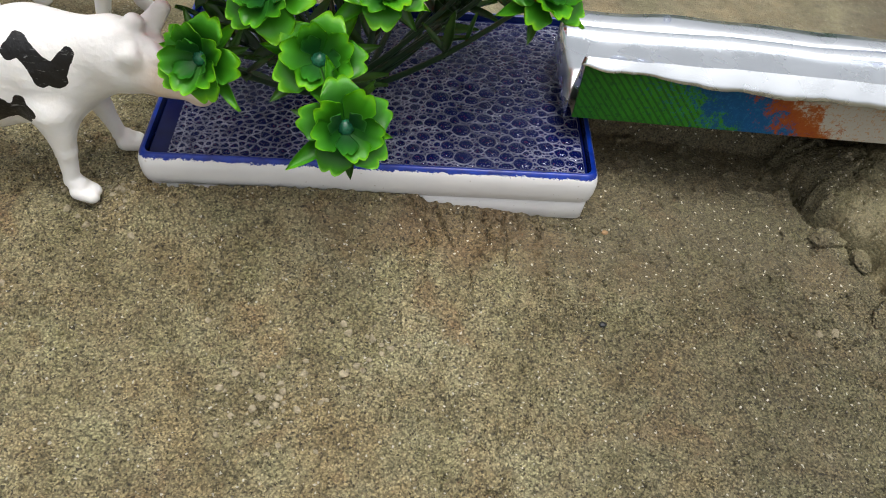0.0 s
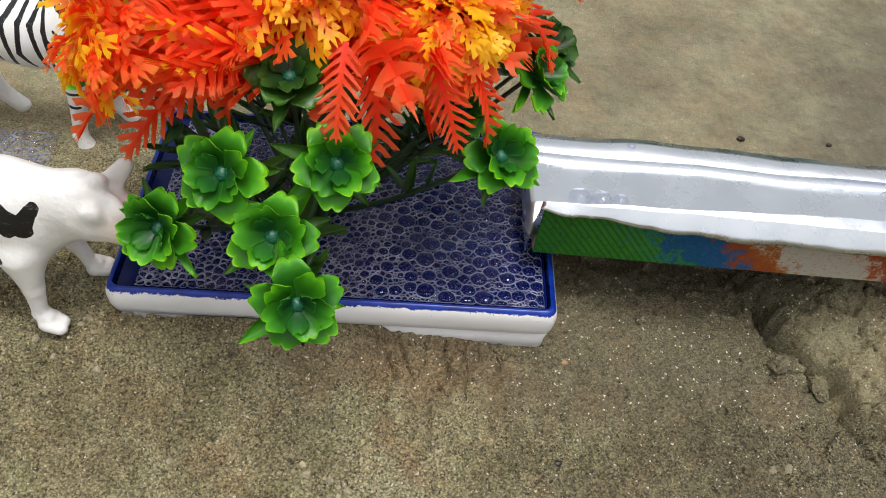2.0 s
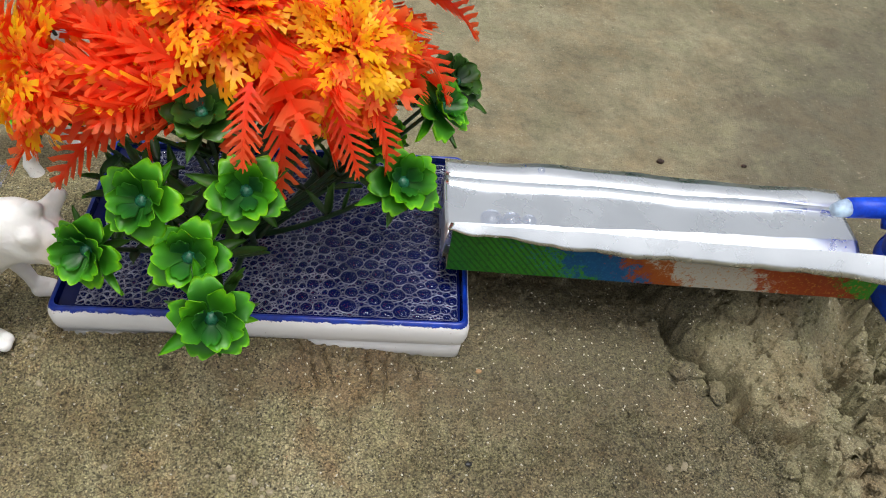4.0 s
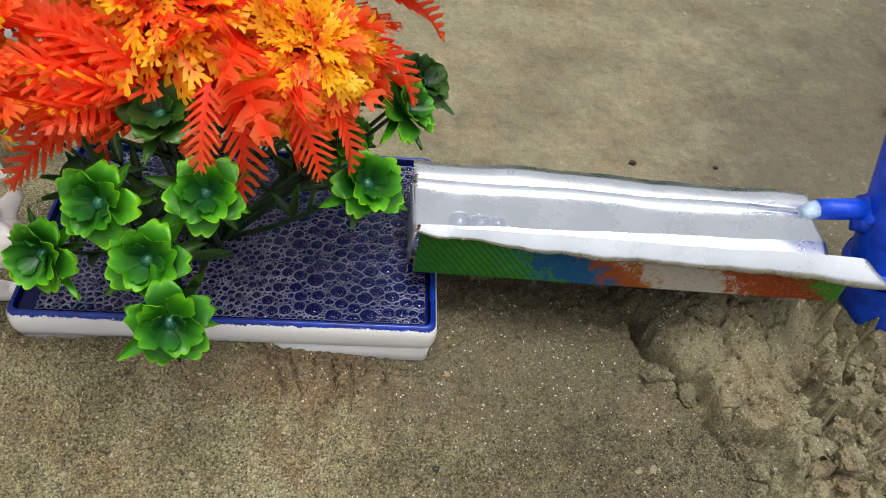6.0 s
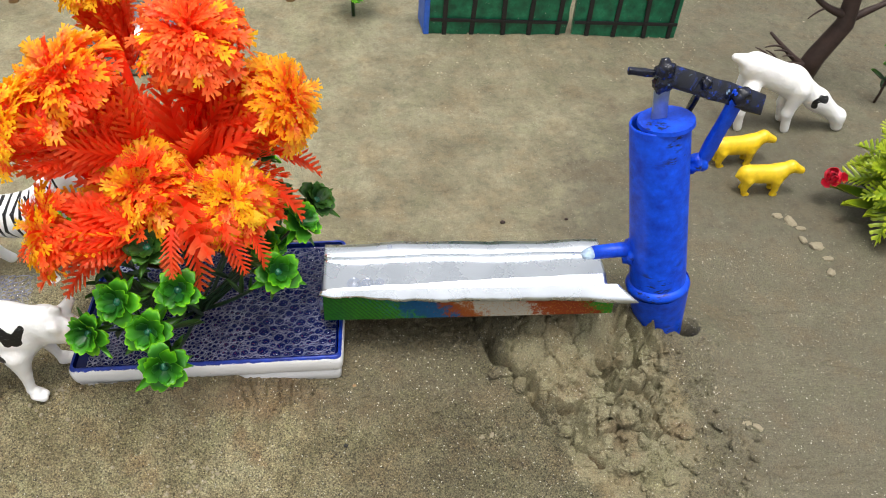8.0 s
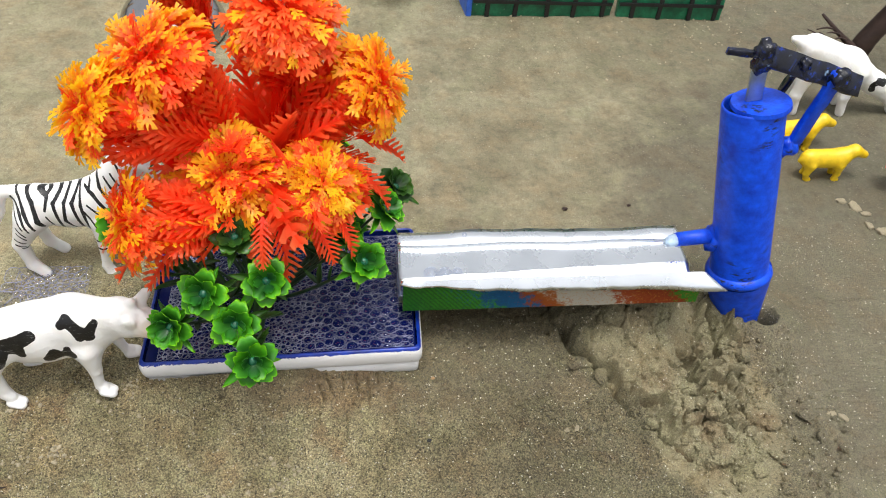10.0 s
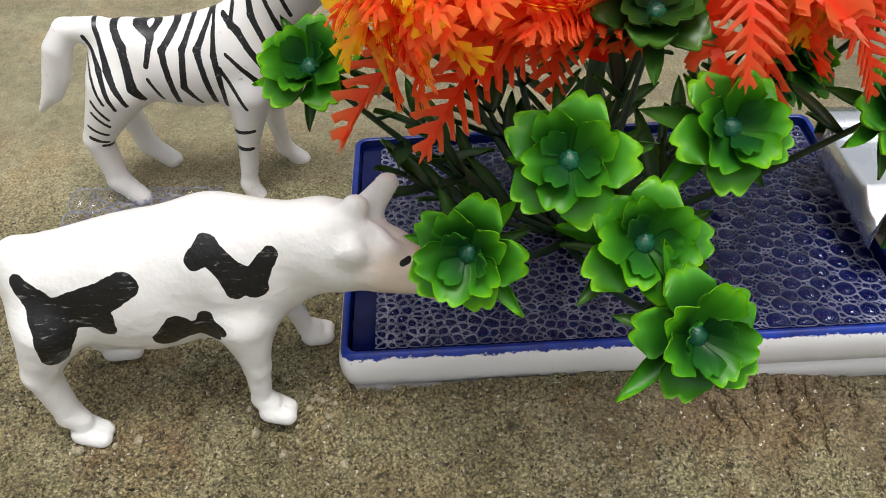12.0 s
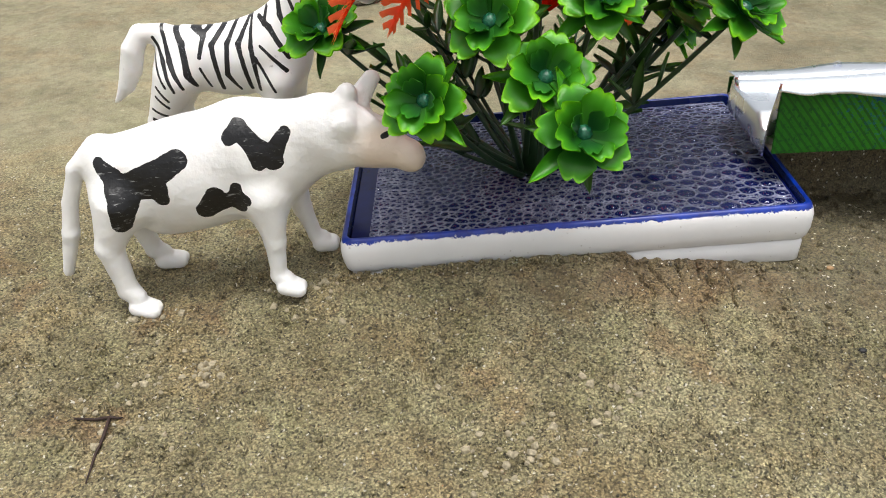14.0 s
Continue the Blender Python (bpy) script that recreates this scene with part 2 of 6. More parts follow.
def foil_material():
    n = Nodes("aluminium_foil")
    h = n.f("MULTIPLY_ADD", n.noise(40, 4, 0.55), 1.0, n.f("MULTIPLY", n.voronoi(60, "DISTANCE_TO_EDGE"), 0.25))
    return n.done((0.84, 0.88, 0.92), n.ramp(n.noise(70, 3), (0.3, 0.22), (0.7, 0.34)), n.bump(h, 0.20, 0.002), Metallic=1.0)


def brush_mask(n, strokes, warp=0.0008, swell=0.0):
    """Hand-painted strokes on an object's side, each a run of (x, z, half width) in millimetres, with an uneven edge."""
    x, y, z = n.xyz()
    x = n.f("ADD", x, n.f("MULTIPLY_ADD", n.noise(260, 3, 0.6), warp * 2, -warp))
    z = n.f("ADD", z, n.f("MULTIPLY_ADD", n.noise(290, 3, 0.6), warp * 2, -warp))
    best = None
    for run in strokes:
        for a, b in zip(run, run[1:]):
            ax, az, ra, bx, bz, rb = (v / 1000 for v in (*a, *b))
            ra, rb = ra + swell, rb + swell
            ux, uz = bx - ax, bz - az
            l2 = ux * ux + uz * uz
            dx, dz = n.f("SUBTRACT", x, ax), n.f("SUBTRACT", z, az)
            t = n.f("MULTIPLY_ADD", dx, ux / l2, n.f("MULTIPLY", dz, uz / l2), clamp=True)
            px, pz = n.f("MULTIPLY_ADD", t, -ux, dx), n.f("MULTIPLY_ADD", t, -uz, dz)
            d = n.f("SQRT", n.f("MULTIPLY_ADD", px, px, n.f("MULTIPLY", pz, pz)))
            d = n.f("SUBTRACT", d, n.f("MULTIPLY_ADD", t, rb - ra, ra))
            best = d if best is None else n.f("SMOOTH_MIN", best, d, 0.0008)
    return n.f("LESS_THAN", best, 0.0), y


def cow_material(patches, eye=None):
    n = Nodes("white_plastic_black_patches")
    m, y = brush_mask(n, patches, 0.0006, 0.0010)
    side = n.f("LESS_THAN", y, -0.003)
    streak = n.node("Mapping", {"Vector": n.co, "Rotation": (0.0, 0.9, 0.0), "Scale": (0.3, 1.0, 1.6)}).outputs[0]
    ink = n.mix(n.ramp(n.noise(620, 3, 0.7, co=streak, distort=1.0), (0.60, 0.0), (0.68, 1.0)), (0.006, 0.006, 0.007), (0.20, 0.20, 0.20))
    white = n.ramp(n.noise(90, 4), (0.3, (0.80, 0.79, 0.77)), (0.7, (0.88, 0.88, 0.88)))
    if eye:
        # cream muzzle below the forelock; the face's shade is tinted into the colour
        x, _, z = n.xyz()
        wob = n.f("MULTIPLY_ADD", n.noise(120, 2), 0.006, -0.003)
        face = n.f("MULTIPLY", n.ramp(n.f("ADD", x, wob), (0.0430, 0.0), (0.0500, 1.0)), n.ramp(n.f("ADD", z, wob), (0.0600, 1.0), (0.0635, 0.0)))
        white = n.mix(n.f("MULTIPLY", face, 0.8), white, (0.72, 0.58, 0.46))
    col = n.mix(n.f("MULTIPLY", m, side), white, ink)
    if eye:
        e, _ = brush_mask(n, eye, 0.0)
        col = n.mix(n.f("MULTIPLY", e, side), col, (0.01, 0.01, 0.01))
    return n.done(col, 0.36, n.bump(n.noise(130, 5, 0.55), 0.60, 0.0018), Subsurface_Weight=0.05, Subsurface_Radius=(0.004, 0.003, 0.002))


ZEBRA_RUMP = [[(-25.2, 67.3, 0.4), (-21.0, 53.2, 1.0), (-16.6, 43.0, 0.4)], [(-27.8, 60.5, 0.5), (-23.6, 52.8, 0.8), (-20.1, 42.1, 0.4)], [(-28.7, 55.6, 0.3), (-23.3, 44.0, 0.4)],
              [(-21.8, 68.3, 0.7), (-16.1, 59.0, 1.1), (-14.5, 48.0, 1.1), (-11.8, 42.8, 0.4)], [(-15.5, 68.6, 0.7), (-12.6, 64.2, 0.8), (-7.7, 61.4, 0.9), (-9.6, 53.9, 0.6)], [(-9.8, 49.8, 0.4), (-6.7, 41.8, 0.4)]]
ZEBRA_BARREL = [[(-9.8, 68.1, 0.8), (-5.6, 65.1, 0.7)], [(-1.5, 67.4, 0.6), (-7.4, 62.3, 0.6)], [(1.9, 66.9, 0.6), (-4.6, 58.3, 0.9), (-1.9, 41.2, 0.7)],
                [(5.7, 67.3, 0.4), (1.6, 59.0, 0.8), (0.8, 47.7, 0.9), (4.9, 40.6, 0.4)], [(10.5, 68.1, 0.3), (5.9, 58.9, 0.9), (9.2, 40.9, 0.6)], [(11.4, 68.1, 0.3), (10.7, 57.7, 0.8), (12.7, 40.9, 0.6)]]
ZEBRA_NECK = [[(12.1, 53.8, 0.5), (18.9, 40.7, 0.4)], [(14.4, 58.3, 0.4), (23.7, 48.6, 0.7)], [(17.3, 71.4, 0.4), (16.2, 65.8, 0.6)], [(14.5, 68.0, 0.8), (18.2, 64.9, 1.0), (25.1, 53.6, 0.7)],
              [(21.8, 78.0, 0.6), (22.6, 69.3, 0.9), (26.8, 59.7, 0.5)], [(26.2, 76.0, 0.5), (31.3, 63.1, 0.7)], [(30.5, 79.0, 0.5), (34.2, 69.3, 0.5)], [(34.5, 86.0, 0.6), (37.0, 76.0, 0.7)]]
ZEBRA_LEGS = [[(-27.3, 43.7, 0.4), (-23.0, 38.0, 0.4)], [(-28.0, 39.7, 0.4), (-23.5, 35.1, 0.4)], [(-30.4, 34.3, 0.4), (-24.9, 31.5, 0.4)], [(-30.5, 30.2, 0.6), (-25.9, 28.1, 0.4)], [(-27.5, 27.0, 0.4), (-24.0, 25.6, 0.4)],
              [(13.6, 30.9, 0.7), (19.9, 31.7, 0.5)], [(13.3, 24.4, 0.7), (18.7, 24.6, 0.5)]]


def zebra_material():
    n = Nodes("white_plastic_black_stripes")
    m, y = brush_mask(n, ZEBRA_RUMP + ZEBRA_BARREL + ZEBRA_NECK + ZEBRA_LEGS, 0.0003, 0.00012)
    m = n.f("MULTIPLY", m, n.f("LESS_THAN", y, 0.004))
    white = n.ramp(n.noise(90, 4), (0.3, (0.80, 0.79, 0.77)), (0.7, (0.88, 0.88, 0.88)))
    smudge = n.f("MULTIPLY", n.ramp(n.noise(420, 3, 0.6), (0.60, 0.0), (0.70, 1.0)), n.ramp(n.noise(45, 2), (0.56, 0.0), (0.64, 1.0)))
    white = n.mix(n.f("MULTIPLY", smudge, 0.5), white, (0.10, 0.10, 0.11))
    ink = n.mix(n.ramp(n.noise(800, 3), (0.62, 0.0), (0.7, 1.0)), (0.007, 0.007, 0.008), (0.12, 0.12, 0.13))
    return n.done(n.mix(m, white, ink), 0.34, n.bump(n.noise(330, 4, 0.6), 0.15, 0.0005), Subsurface_Weight=0.1, Subsurface_Radius=(0.004, 0.003, 0.002))


def film_material():
    """Soap film: clear, with the gloss of a thin sheet."""
    n = Nodes("soap_film")
    fr = n.node("Fresnel", {"IOR": 1.45})
    gl = n.node("BsdfGlossy", {"Color": (0.9, 0.93, 1.0), "Roughness": 0.03})
    tr = n.node("BsdfTransparent", {"Color": (0.93, 0.94, 0.98)})
    fac = n.f("MINIMUM", n.f("MULTIPLY", fr.outputs[0], 1.15), 0.15)
    mx = n.node("MixShader", {0: fac, 1: tr.outputs[0], 2: gl.outputs[0]})
    n.t.links.new(mx.outputs[0], n.out.inputs["Surface"])
    return n.m


def foam_material():
    """Milky walls of suds, half clear."""
    n = Nodes("suds")
    v = n.noise(260, 3)
    n.done(n.ramp(v, (0.3, (0.09, 0.10, 0.19)), (0.7, (0.54, 0.56, 0.70))), 0.28, n.bump(n.noise(1500, 2), 0.4, 0.0004))
    tr = n.node("BsdfTransparent", {"Color": (0.8, 0.82, 1.0)})
    mx = n.node("MixShader", {0: n.ramp(n.noise(120, 3), (0.3, 0.12), (0.7, 0.45)), 1: n.b.outputs[0], 2: tr.outputs[0]})
    n.t.links.new(mx.outputs[0], n.out.inputs["Surface"])
    return n.m


def pump_material():
    n = Nodes("blue_poster_paint")
    x, y, z = n.xyz()
    v = n.noise(160, 5, 0.6)
    col = n.ramp(v, (0.3, (0.0006, 0.030, 0.42)), (0.7, (0.001, 0.085, 0.78)))
    scr = n.noise(420, 3, 0.6, co=n.node("Mapping", {"Vector": n.co, "Rotation": (0.0, 0.7, 0.3), "Scale": (0.35, 0.35, 1.3)}).outputs[0])
    place = n.ramp(n.noise(28, 2), (0.55, 0.0), (0.62, 1.0))
    col = n.mix(n.f("MULTIPLY", n.ramp(scr, (0.56, 0.0), (0.61, 1.0)), place), col, (0.01, 0.012, 0.03))
    return n.done(col, 0.42, n.bump(n.f("ADD", v, n.f("MULTIPLY", n.noise(900, 3), 0.4)), 0.3, 0.0008), Specular_IOR_Level=0.35)


def green_panel_material():
    n = Nodes("green_paint")
    v = n.noise(70, 5, 0.7)
    col = n.ramp(v, (0.35, (0.006, 0.07, 0.035)), (0.55, (0.01, 0.15, 0.07)), (0.75, (0.03, 0.26, 0.13)))
    chip = n.ramp(n.noise(260, 4, 0.7), (0.68, 0.0), (0.72, 1.0))
    return n.done(n.mix(chip, col, (0.35, 0.38, 0.33)), 0.4, n.bump(v, 0.4, 0.001))


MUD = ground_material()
CLOD = MUD
DRY = plain("dry_pale_mud", (0.34, 0.295, 0.20), 0.92, 0.35, 900, 0.8)
TRAY = tray_material()
BASIN = plain("blue_glaze", (0.001, 0.008, 0.075), 0.25, Specular_IOR_Level=0.25)
WATER = plain("blue_water", (0.003, 0.007, 0.070), 0.10, 0.25, 120, 0.05, Specular_IOR_Level=0.18)
FILM, FOAM = film_material(), foam_material()
FOIL, PRINT = foil_material(), print_material()
CARD = plain("grey_card", (0.32, 0.27, 0.2), 0.8)
BLUE = pump_material()
def lever_material():
    """Black paint brushed unevenly over blue, with light-grey highlights painted in as patches."""
    n = Nodes("black_and_blue_paint")
    v = n.noise(90, 4, 0.7, distort=0.6)
    col = n.ramp(v, (0.44, (0.004, 0.005, 0.010)), (0.58, (0.005, 0.010, 0.040)), (0.68, (0.006, 0.050, 0.42)))
    chip = n.ramp(n.noise(170, 3, 0.6), (0.66, 0.0), (0.72, 1.0))
    return n.done(n.mix(chip, col, (0.20, 0.30, 0.42)), 0.22, n.bump(v, 0.7, 0.0014))


BLACKBLUE = lever_material()
STEEL = plain("dull_tin", (0.30, 0.38, 0.52), 0.35, Metallic=0.8)
SHINE = plain("polished_steel", (0.42, 0.42, 0.43), 0.12, 0.05, Metallic=1.0)
SPOUTWHITE = plain("thin_blue_over_white_card", (0.42, 0.55, 0.82), 0.35, 0.5, 160)
LEAF = leafy("green_plastic_petal", (0.016, 0.140, 0.010), (0.28, 0.74, 0.012), 0.40, 0.42, 0.10, (0.085, 0.42, 0.012))
LEAF_MID = leafy("teal_green_plastic_petal", (0.010, 0.090, 0.016), (0.060, 0.34, 0.020), 0.32, 0.30, 0.10)
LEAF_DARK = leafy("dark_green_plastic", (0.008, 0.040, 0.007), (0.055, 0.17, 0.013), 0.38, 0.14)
BUTTON = plain("teal_green_button", (0.012, 0.11, 0.055), 0.28, 0.4, 700, 0.5)
STEM = plain("dark_green_stem", (0.018, 0.05, 0.018), 0.45)
ORANGE = leafy("orange_plastic_frond", (1.0, 0.055, 0.006), (1.0, 0.225, 0.065), 0.45, 0.68, 0.12)
YELLOW = leafy("orange_frond_yellow_tips", (1.0, 0.050, 0.005), (1.0, 0.72, 0.025), 0.45, 0.58, 0.10, (1.0, 0.26, 0.055))
SHEEP = plain("yellow_plastic", (0.74, 0.50, 0.012), 0.4)
BARK = plain("dark_brown_bark", (0.035, 0.018, 0.013), 0.7, 0.4, 120, 0.6)
GREENP = green_panel_material()
BLACKP = plain("black_paint", (0.012, 0.012, 0.013), 0.45)
BLUEP = plain("blue_card", (0.03, 0.12, 0.55), 0.45)
BUSH = leafy("yellow_green_plastic", (0.03, 0.16, 0.01), (0.45, 0.55, 0.02), 0.4, 0.3)
ROSE = plain("red_plastic_rose", (0.72, 0.025, 0.060), 0.45)
WOOD = plain("pale_wood_stick", (0.35, 0.22, 0.11), 0.7)


# ---- mesh helpers ----
def mesh(name, verts, faces, mat, smooth=True, tip=None):
    me = bpy.data.meshes.new(name)
    me.from_pydata([tuple(map(float, v)) for v in verts], [], [tuple(map(int, f)) for f in faces])
    me.materials.append(mat)
    if smooth:
        me.polygons.foreach_set("use_smooth", [True] * len(me.polygons))
    if tip is not None:
        me.attributes.new("tip", "FLOAT", "POINT").data.foreach_set("value", np.array(tip, dtype=np.float32))
    me.update()
    return me


def part(name, me, parent=None, m=None, label=""):
    ob = new(name, me)
    if parent is not None:
        ob.parent = parent
    if m is not None:
        ob.matrix_basis = m
    return tagged(ob, label)


def thing(name, label, category, at=(0, 0, 0), m=None, me=None, group="", kind=""):
    ob = new(name, me)
    ob.matrix_basis = m if m is not None else Matrix.Translation(at)
    return tagged(ob, label, category, group, kind)


def bm_mesh(name, bm, mat, smooth=True):
    me = bpy.data.meshes.new(name)
    bm.to_mesh(me)
    bm.free()
    me.materials.append(mat)
    if smooth:
        me.polygons.foreach_set("use_smooth", [True] * len(me.polygons))
    return me


def tube(points, radii, sides=10, caps=True):
    """A round tapering tube through points: verts, faces."""
    P = [Vector(p) for p in points]
    if not isinstance(radii, (list, tuple)):
        radii = [radii] * len(P)
    V, F = [], []
    ref = None
    for i, p in enumerate(P):
        d = (P[min(i + 1, len(P) - 1)] - P[max(i - 1, 0)]).normalized()
        if ref is None:
            ref = d.orthogonal().normalized()
        ref = (ref - d * ref.dot(d)).normalized()
        b = d.cross(ref)
        for k in range(sides):
            a = 2 * math.pi * k / sides
            V.append(p + (ref * math.cos(a) + b * math.sin(a)) * radii[i])
    for i in range(len(P) - 1):
        for k in range(sides):
            j = (k + 1) % sides
            F.append((i * sides + k, i * sides + j, (i + 1) * sides + j, (i + 1) * sides + k))
    if caps:
        F.append(tuple(range(sides))[::-1])
        F.append(tuple((len(P) - 1) * sides + k for k in range(sides)))
    return V, F


def bend(a, b, sag=0.0, side=(0, 0, 0), n=8):
    """Points from a to b along a soft curve."""
    a, b, s = Vector(a), Vector(b), Vector(side)
    return [a.lerp(b, i / n) + (Vector((0, 0, sag)) + s) * math.sin(math.pi * i / n) for i in range(n + 1)]


def box(name, size, mat, bevel=0.0004):
    bm = bmesh.new()
    bmesh.ops.create_cube(bm, size=1.0)
    bmesh.ops.scale(bm, vec=size, verts=bm.verts)
    if bevel:
        bmesh.ops.bevel(bm, geom=bm.edges[:], offset=bevel, segments=2, affect="EDGES")
    return bm_mesh(name, bm, mat, False)


def lattice(shape_seed):
    r = np.random.RandomState(shape_seed)
    return r.rand(256, 256)


LAT = [lattice(s) for s in range(6)]


def vnoise(x, y, scale, k=0):
    """Smooth value noise, 0 to 1."""
    u, v = x * scale + 37.3 * k, y * scale + 11.7 * k
    i, j = np.floor(u).astype(int), np.floor(v).astype(int)
    a, b = u - i, v - j
    a, b = a * a * (3 - 2 * a), b * b * (3 - 2 * b)
    L = LAT[k % 6]
    g = lambda p, q: L[p % 256, q % 256]
    return (g(i, j) * (1 - a) + g(i + 1, j) * a) * (1 - b) + (g(i, j + 1) * (1 - a) + g(i + 1, j + 1) * a) * b


def fbm(x, y, scale, octaves=4, k=0, gain=0.5):
    s, t, amp = 0.0, 0.0, 1.0
    for o in range(octaves):
        s, t = s + amp * vnoise(x, y, scale * 2 ** o, k + o), t + amp
        amp *= gain
    return s / t


def blob(x, y, cx, cy, sx, sy, turn=0.0):
    c, s = math.cos(turn), math.sin(turn)
    u, v = (x - cx) * c + (y - cy) * s, (y - cy) * c - (x - cx) * s
    return np.exp(-(u / sx) ** 2 - (v / sy) ** 2)


def crack(x, y, pts, width, stray=0.010):
    """1 in a crack along pts, falling to 0 at its width."""
    wx, wy = x + (fbm(x, y, 180, 3, 1) - 0.5) * stray, y + (fbm(x, y, 180, 3, 2) - 0.5) * stray
    d = np.full(np.shape(x), 9.0)
    for (ax, ay), (bx, by) in zip(pts, pts[1:]):
        lx, ly = bx - ax, by - ay
        t = np.clip(((wx - ax) * lx + (wy - ay) * ly) / (lx * lx + ly * ly), 0, 1)
        d = np.minimum(d, np.hypot(wx - ax - t * lx, wy - ay - t * ly))
    return np.clip(1 - d / width, 0, 1)


BIG_CRACKS = [[(0.1640, 0.236), (0.1665, 0.2198), (0.1770, 0.2090), (0.1857, 0.2030), (0.1852, 0.1900), (0.1918, 0.1785)], [(0.1935, 0.1858), (0.2102, 0.1816), (0.2152, 0.1736)], [(0.2294, 0.2134), (0.2395, 0.2089), (0.2534, 0.2044), (0.2595, 0.2000)],
              [(0.223, 0.2034), (0.2333, 0.2001)], [(0.2021, 0.1700), (0.2096, 0.1585), (0.2190, 0.1492)], [(0.2473, 0.1852), (0.2453, 0.1732)], [(0.2631, 0.2021), (0.2563, 0.1790), (0.2601, 0.1690)], [(0.250, 0.240), (0.2534, 0.2256), (0.2522, 0.2095)]]
FINE_CRACKS = [[(0.042, 0.206), (0.0425, 0.197), (0.0415, 0.190)], [(0.0535, 0.206), (0.0530, 0.199)], [(0.022, 0.199), (0.0235, 0.190)], [(0.025, 0.206), (0.0275, 0.198), (0.0306, 0.189)], [(0.035, 0.206), (0.034, 0.196)], [(0.0368, 0.181), (0.0372, 0.172), (0.0368, 0.166)],
               [(0.0486, 0.206), (0.0482, 0.192), (0.0478, 0.184)], [(0.058, 0.205), (0.060, 0.196)], [(0.016, 0.206), (0.018, 0.199)]]


def worley(x, y, size, seed):
    """Nearest and second nearest of scattered centres, and a number and a slope of the nearest one's own."""
    r = np.random.RandomState(seed)
    jx, jy, tone, sx, sy = (r.rand(64, 64) for _ in range(5))
    u, v = x / size, y / size
    iu, iv = np.floor(u).astype(int), np.floor(v).astype(int)
    f1, f2 = np.full(np.shape(x), 9.0), np.full(np.shape(x), 9.0)
    own, tilt = np.zeros(np.shape(x)), np.zeros(np.shape(x))
    for a in (-1, 0, 1):
        for b in (-1, 0, 1):
            p, q = iu + a, iv + b
            cx, cy = p + jx[p % 64, q % 64], q + jy[p % 64, q % 64]
            d = np.hypot(u - cx, v - cy)
            near = d < f1
            f2 = np.where(near, f1, np.minimum(f2, d))
            own = np.where(near, tone[p % 64, q % 64], own)
            tilt = np.where(near, (sx[p % 64, q % 64] - 0.5) * (u - cx) + (sy[p % 64, q % 64] - 0.5) * (v - cy), tilt)
            f1 = np.where(near, d, f1)
    return f1, f2, own, tilt


# plan of the dug mud: a cracked slab that rises to the box, and loose lumps beside and before it
SLAB = [(0.160, 0.262), (0.1657, 0.236), (0.1679, 0.2198), (0.178, 0.2098), (0.1836, 0.2011), (0.1883, 0.1886), (0.1925, 0.1835), (0.2093, 0.1803), (0.2168, 0.1700), (0.2282, 0.1781), (0.2297, 0.2060), (0.2360, 0.2150), (0.2465, 0.2349), (0.2500, 0.262)]
LUMPS = [(0.1933, 0.1805), (0.2038, 0.1724), (0.2113, 0.1609), (0.2208, 0.1515), (0.2253, 0.1433), (0.2439, 0.1380), (0.2700, 0.1460), (0.2660, 0.1715), (0.2640, 0.1836), (0.2690, 0.205), (0.2760, 0.2234), (0.2690, 0.245), (0.2484, 0.262), (0.2360, 0.2150), (0.2297, 0.2060), (0.2282, 0.1781)]


def within(x, y, poly):
    """Distance to a polygon's edge, positive inside."""
    d, odd = np.full(np.shape(x), 9.0), np.zeros(np.shape(x), bool)
    for (ax, ay), (bx, by) in zip(poly, poly[1:] + poly[:1]):
        lx, ly = bx - ax, by - ay
        t = np.clip(((x - ax) * lx + (y - ay) * ly) / (lx * lx + ly * ly), 0, 1)
        d = np.minimum(d, np.hypot(x - ax - t * lx, y - ay - t * ly))
        odd ^= ((ay > y) != (by > y)) & (x < ax + (y - ay) * lx / (ly if abs(ly) > 1e-9 else 1e-9))
    return np.where(odd, d, -d)


def pile(x, y):
    """How much of the dug mud lies here, 0 to 1."""
    return np.clip(0.35 + np.maximum(within(x, y, SLAB), within(x, y, LUMPS)) / 0.012, 0, 1)


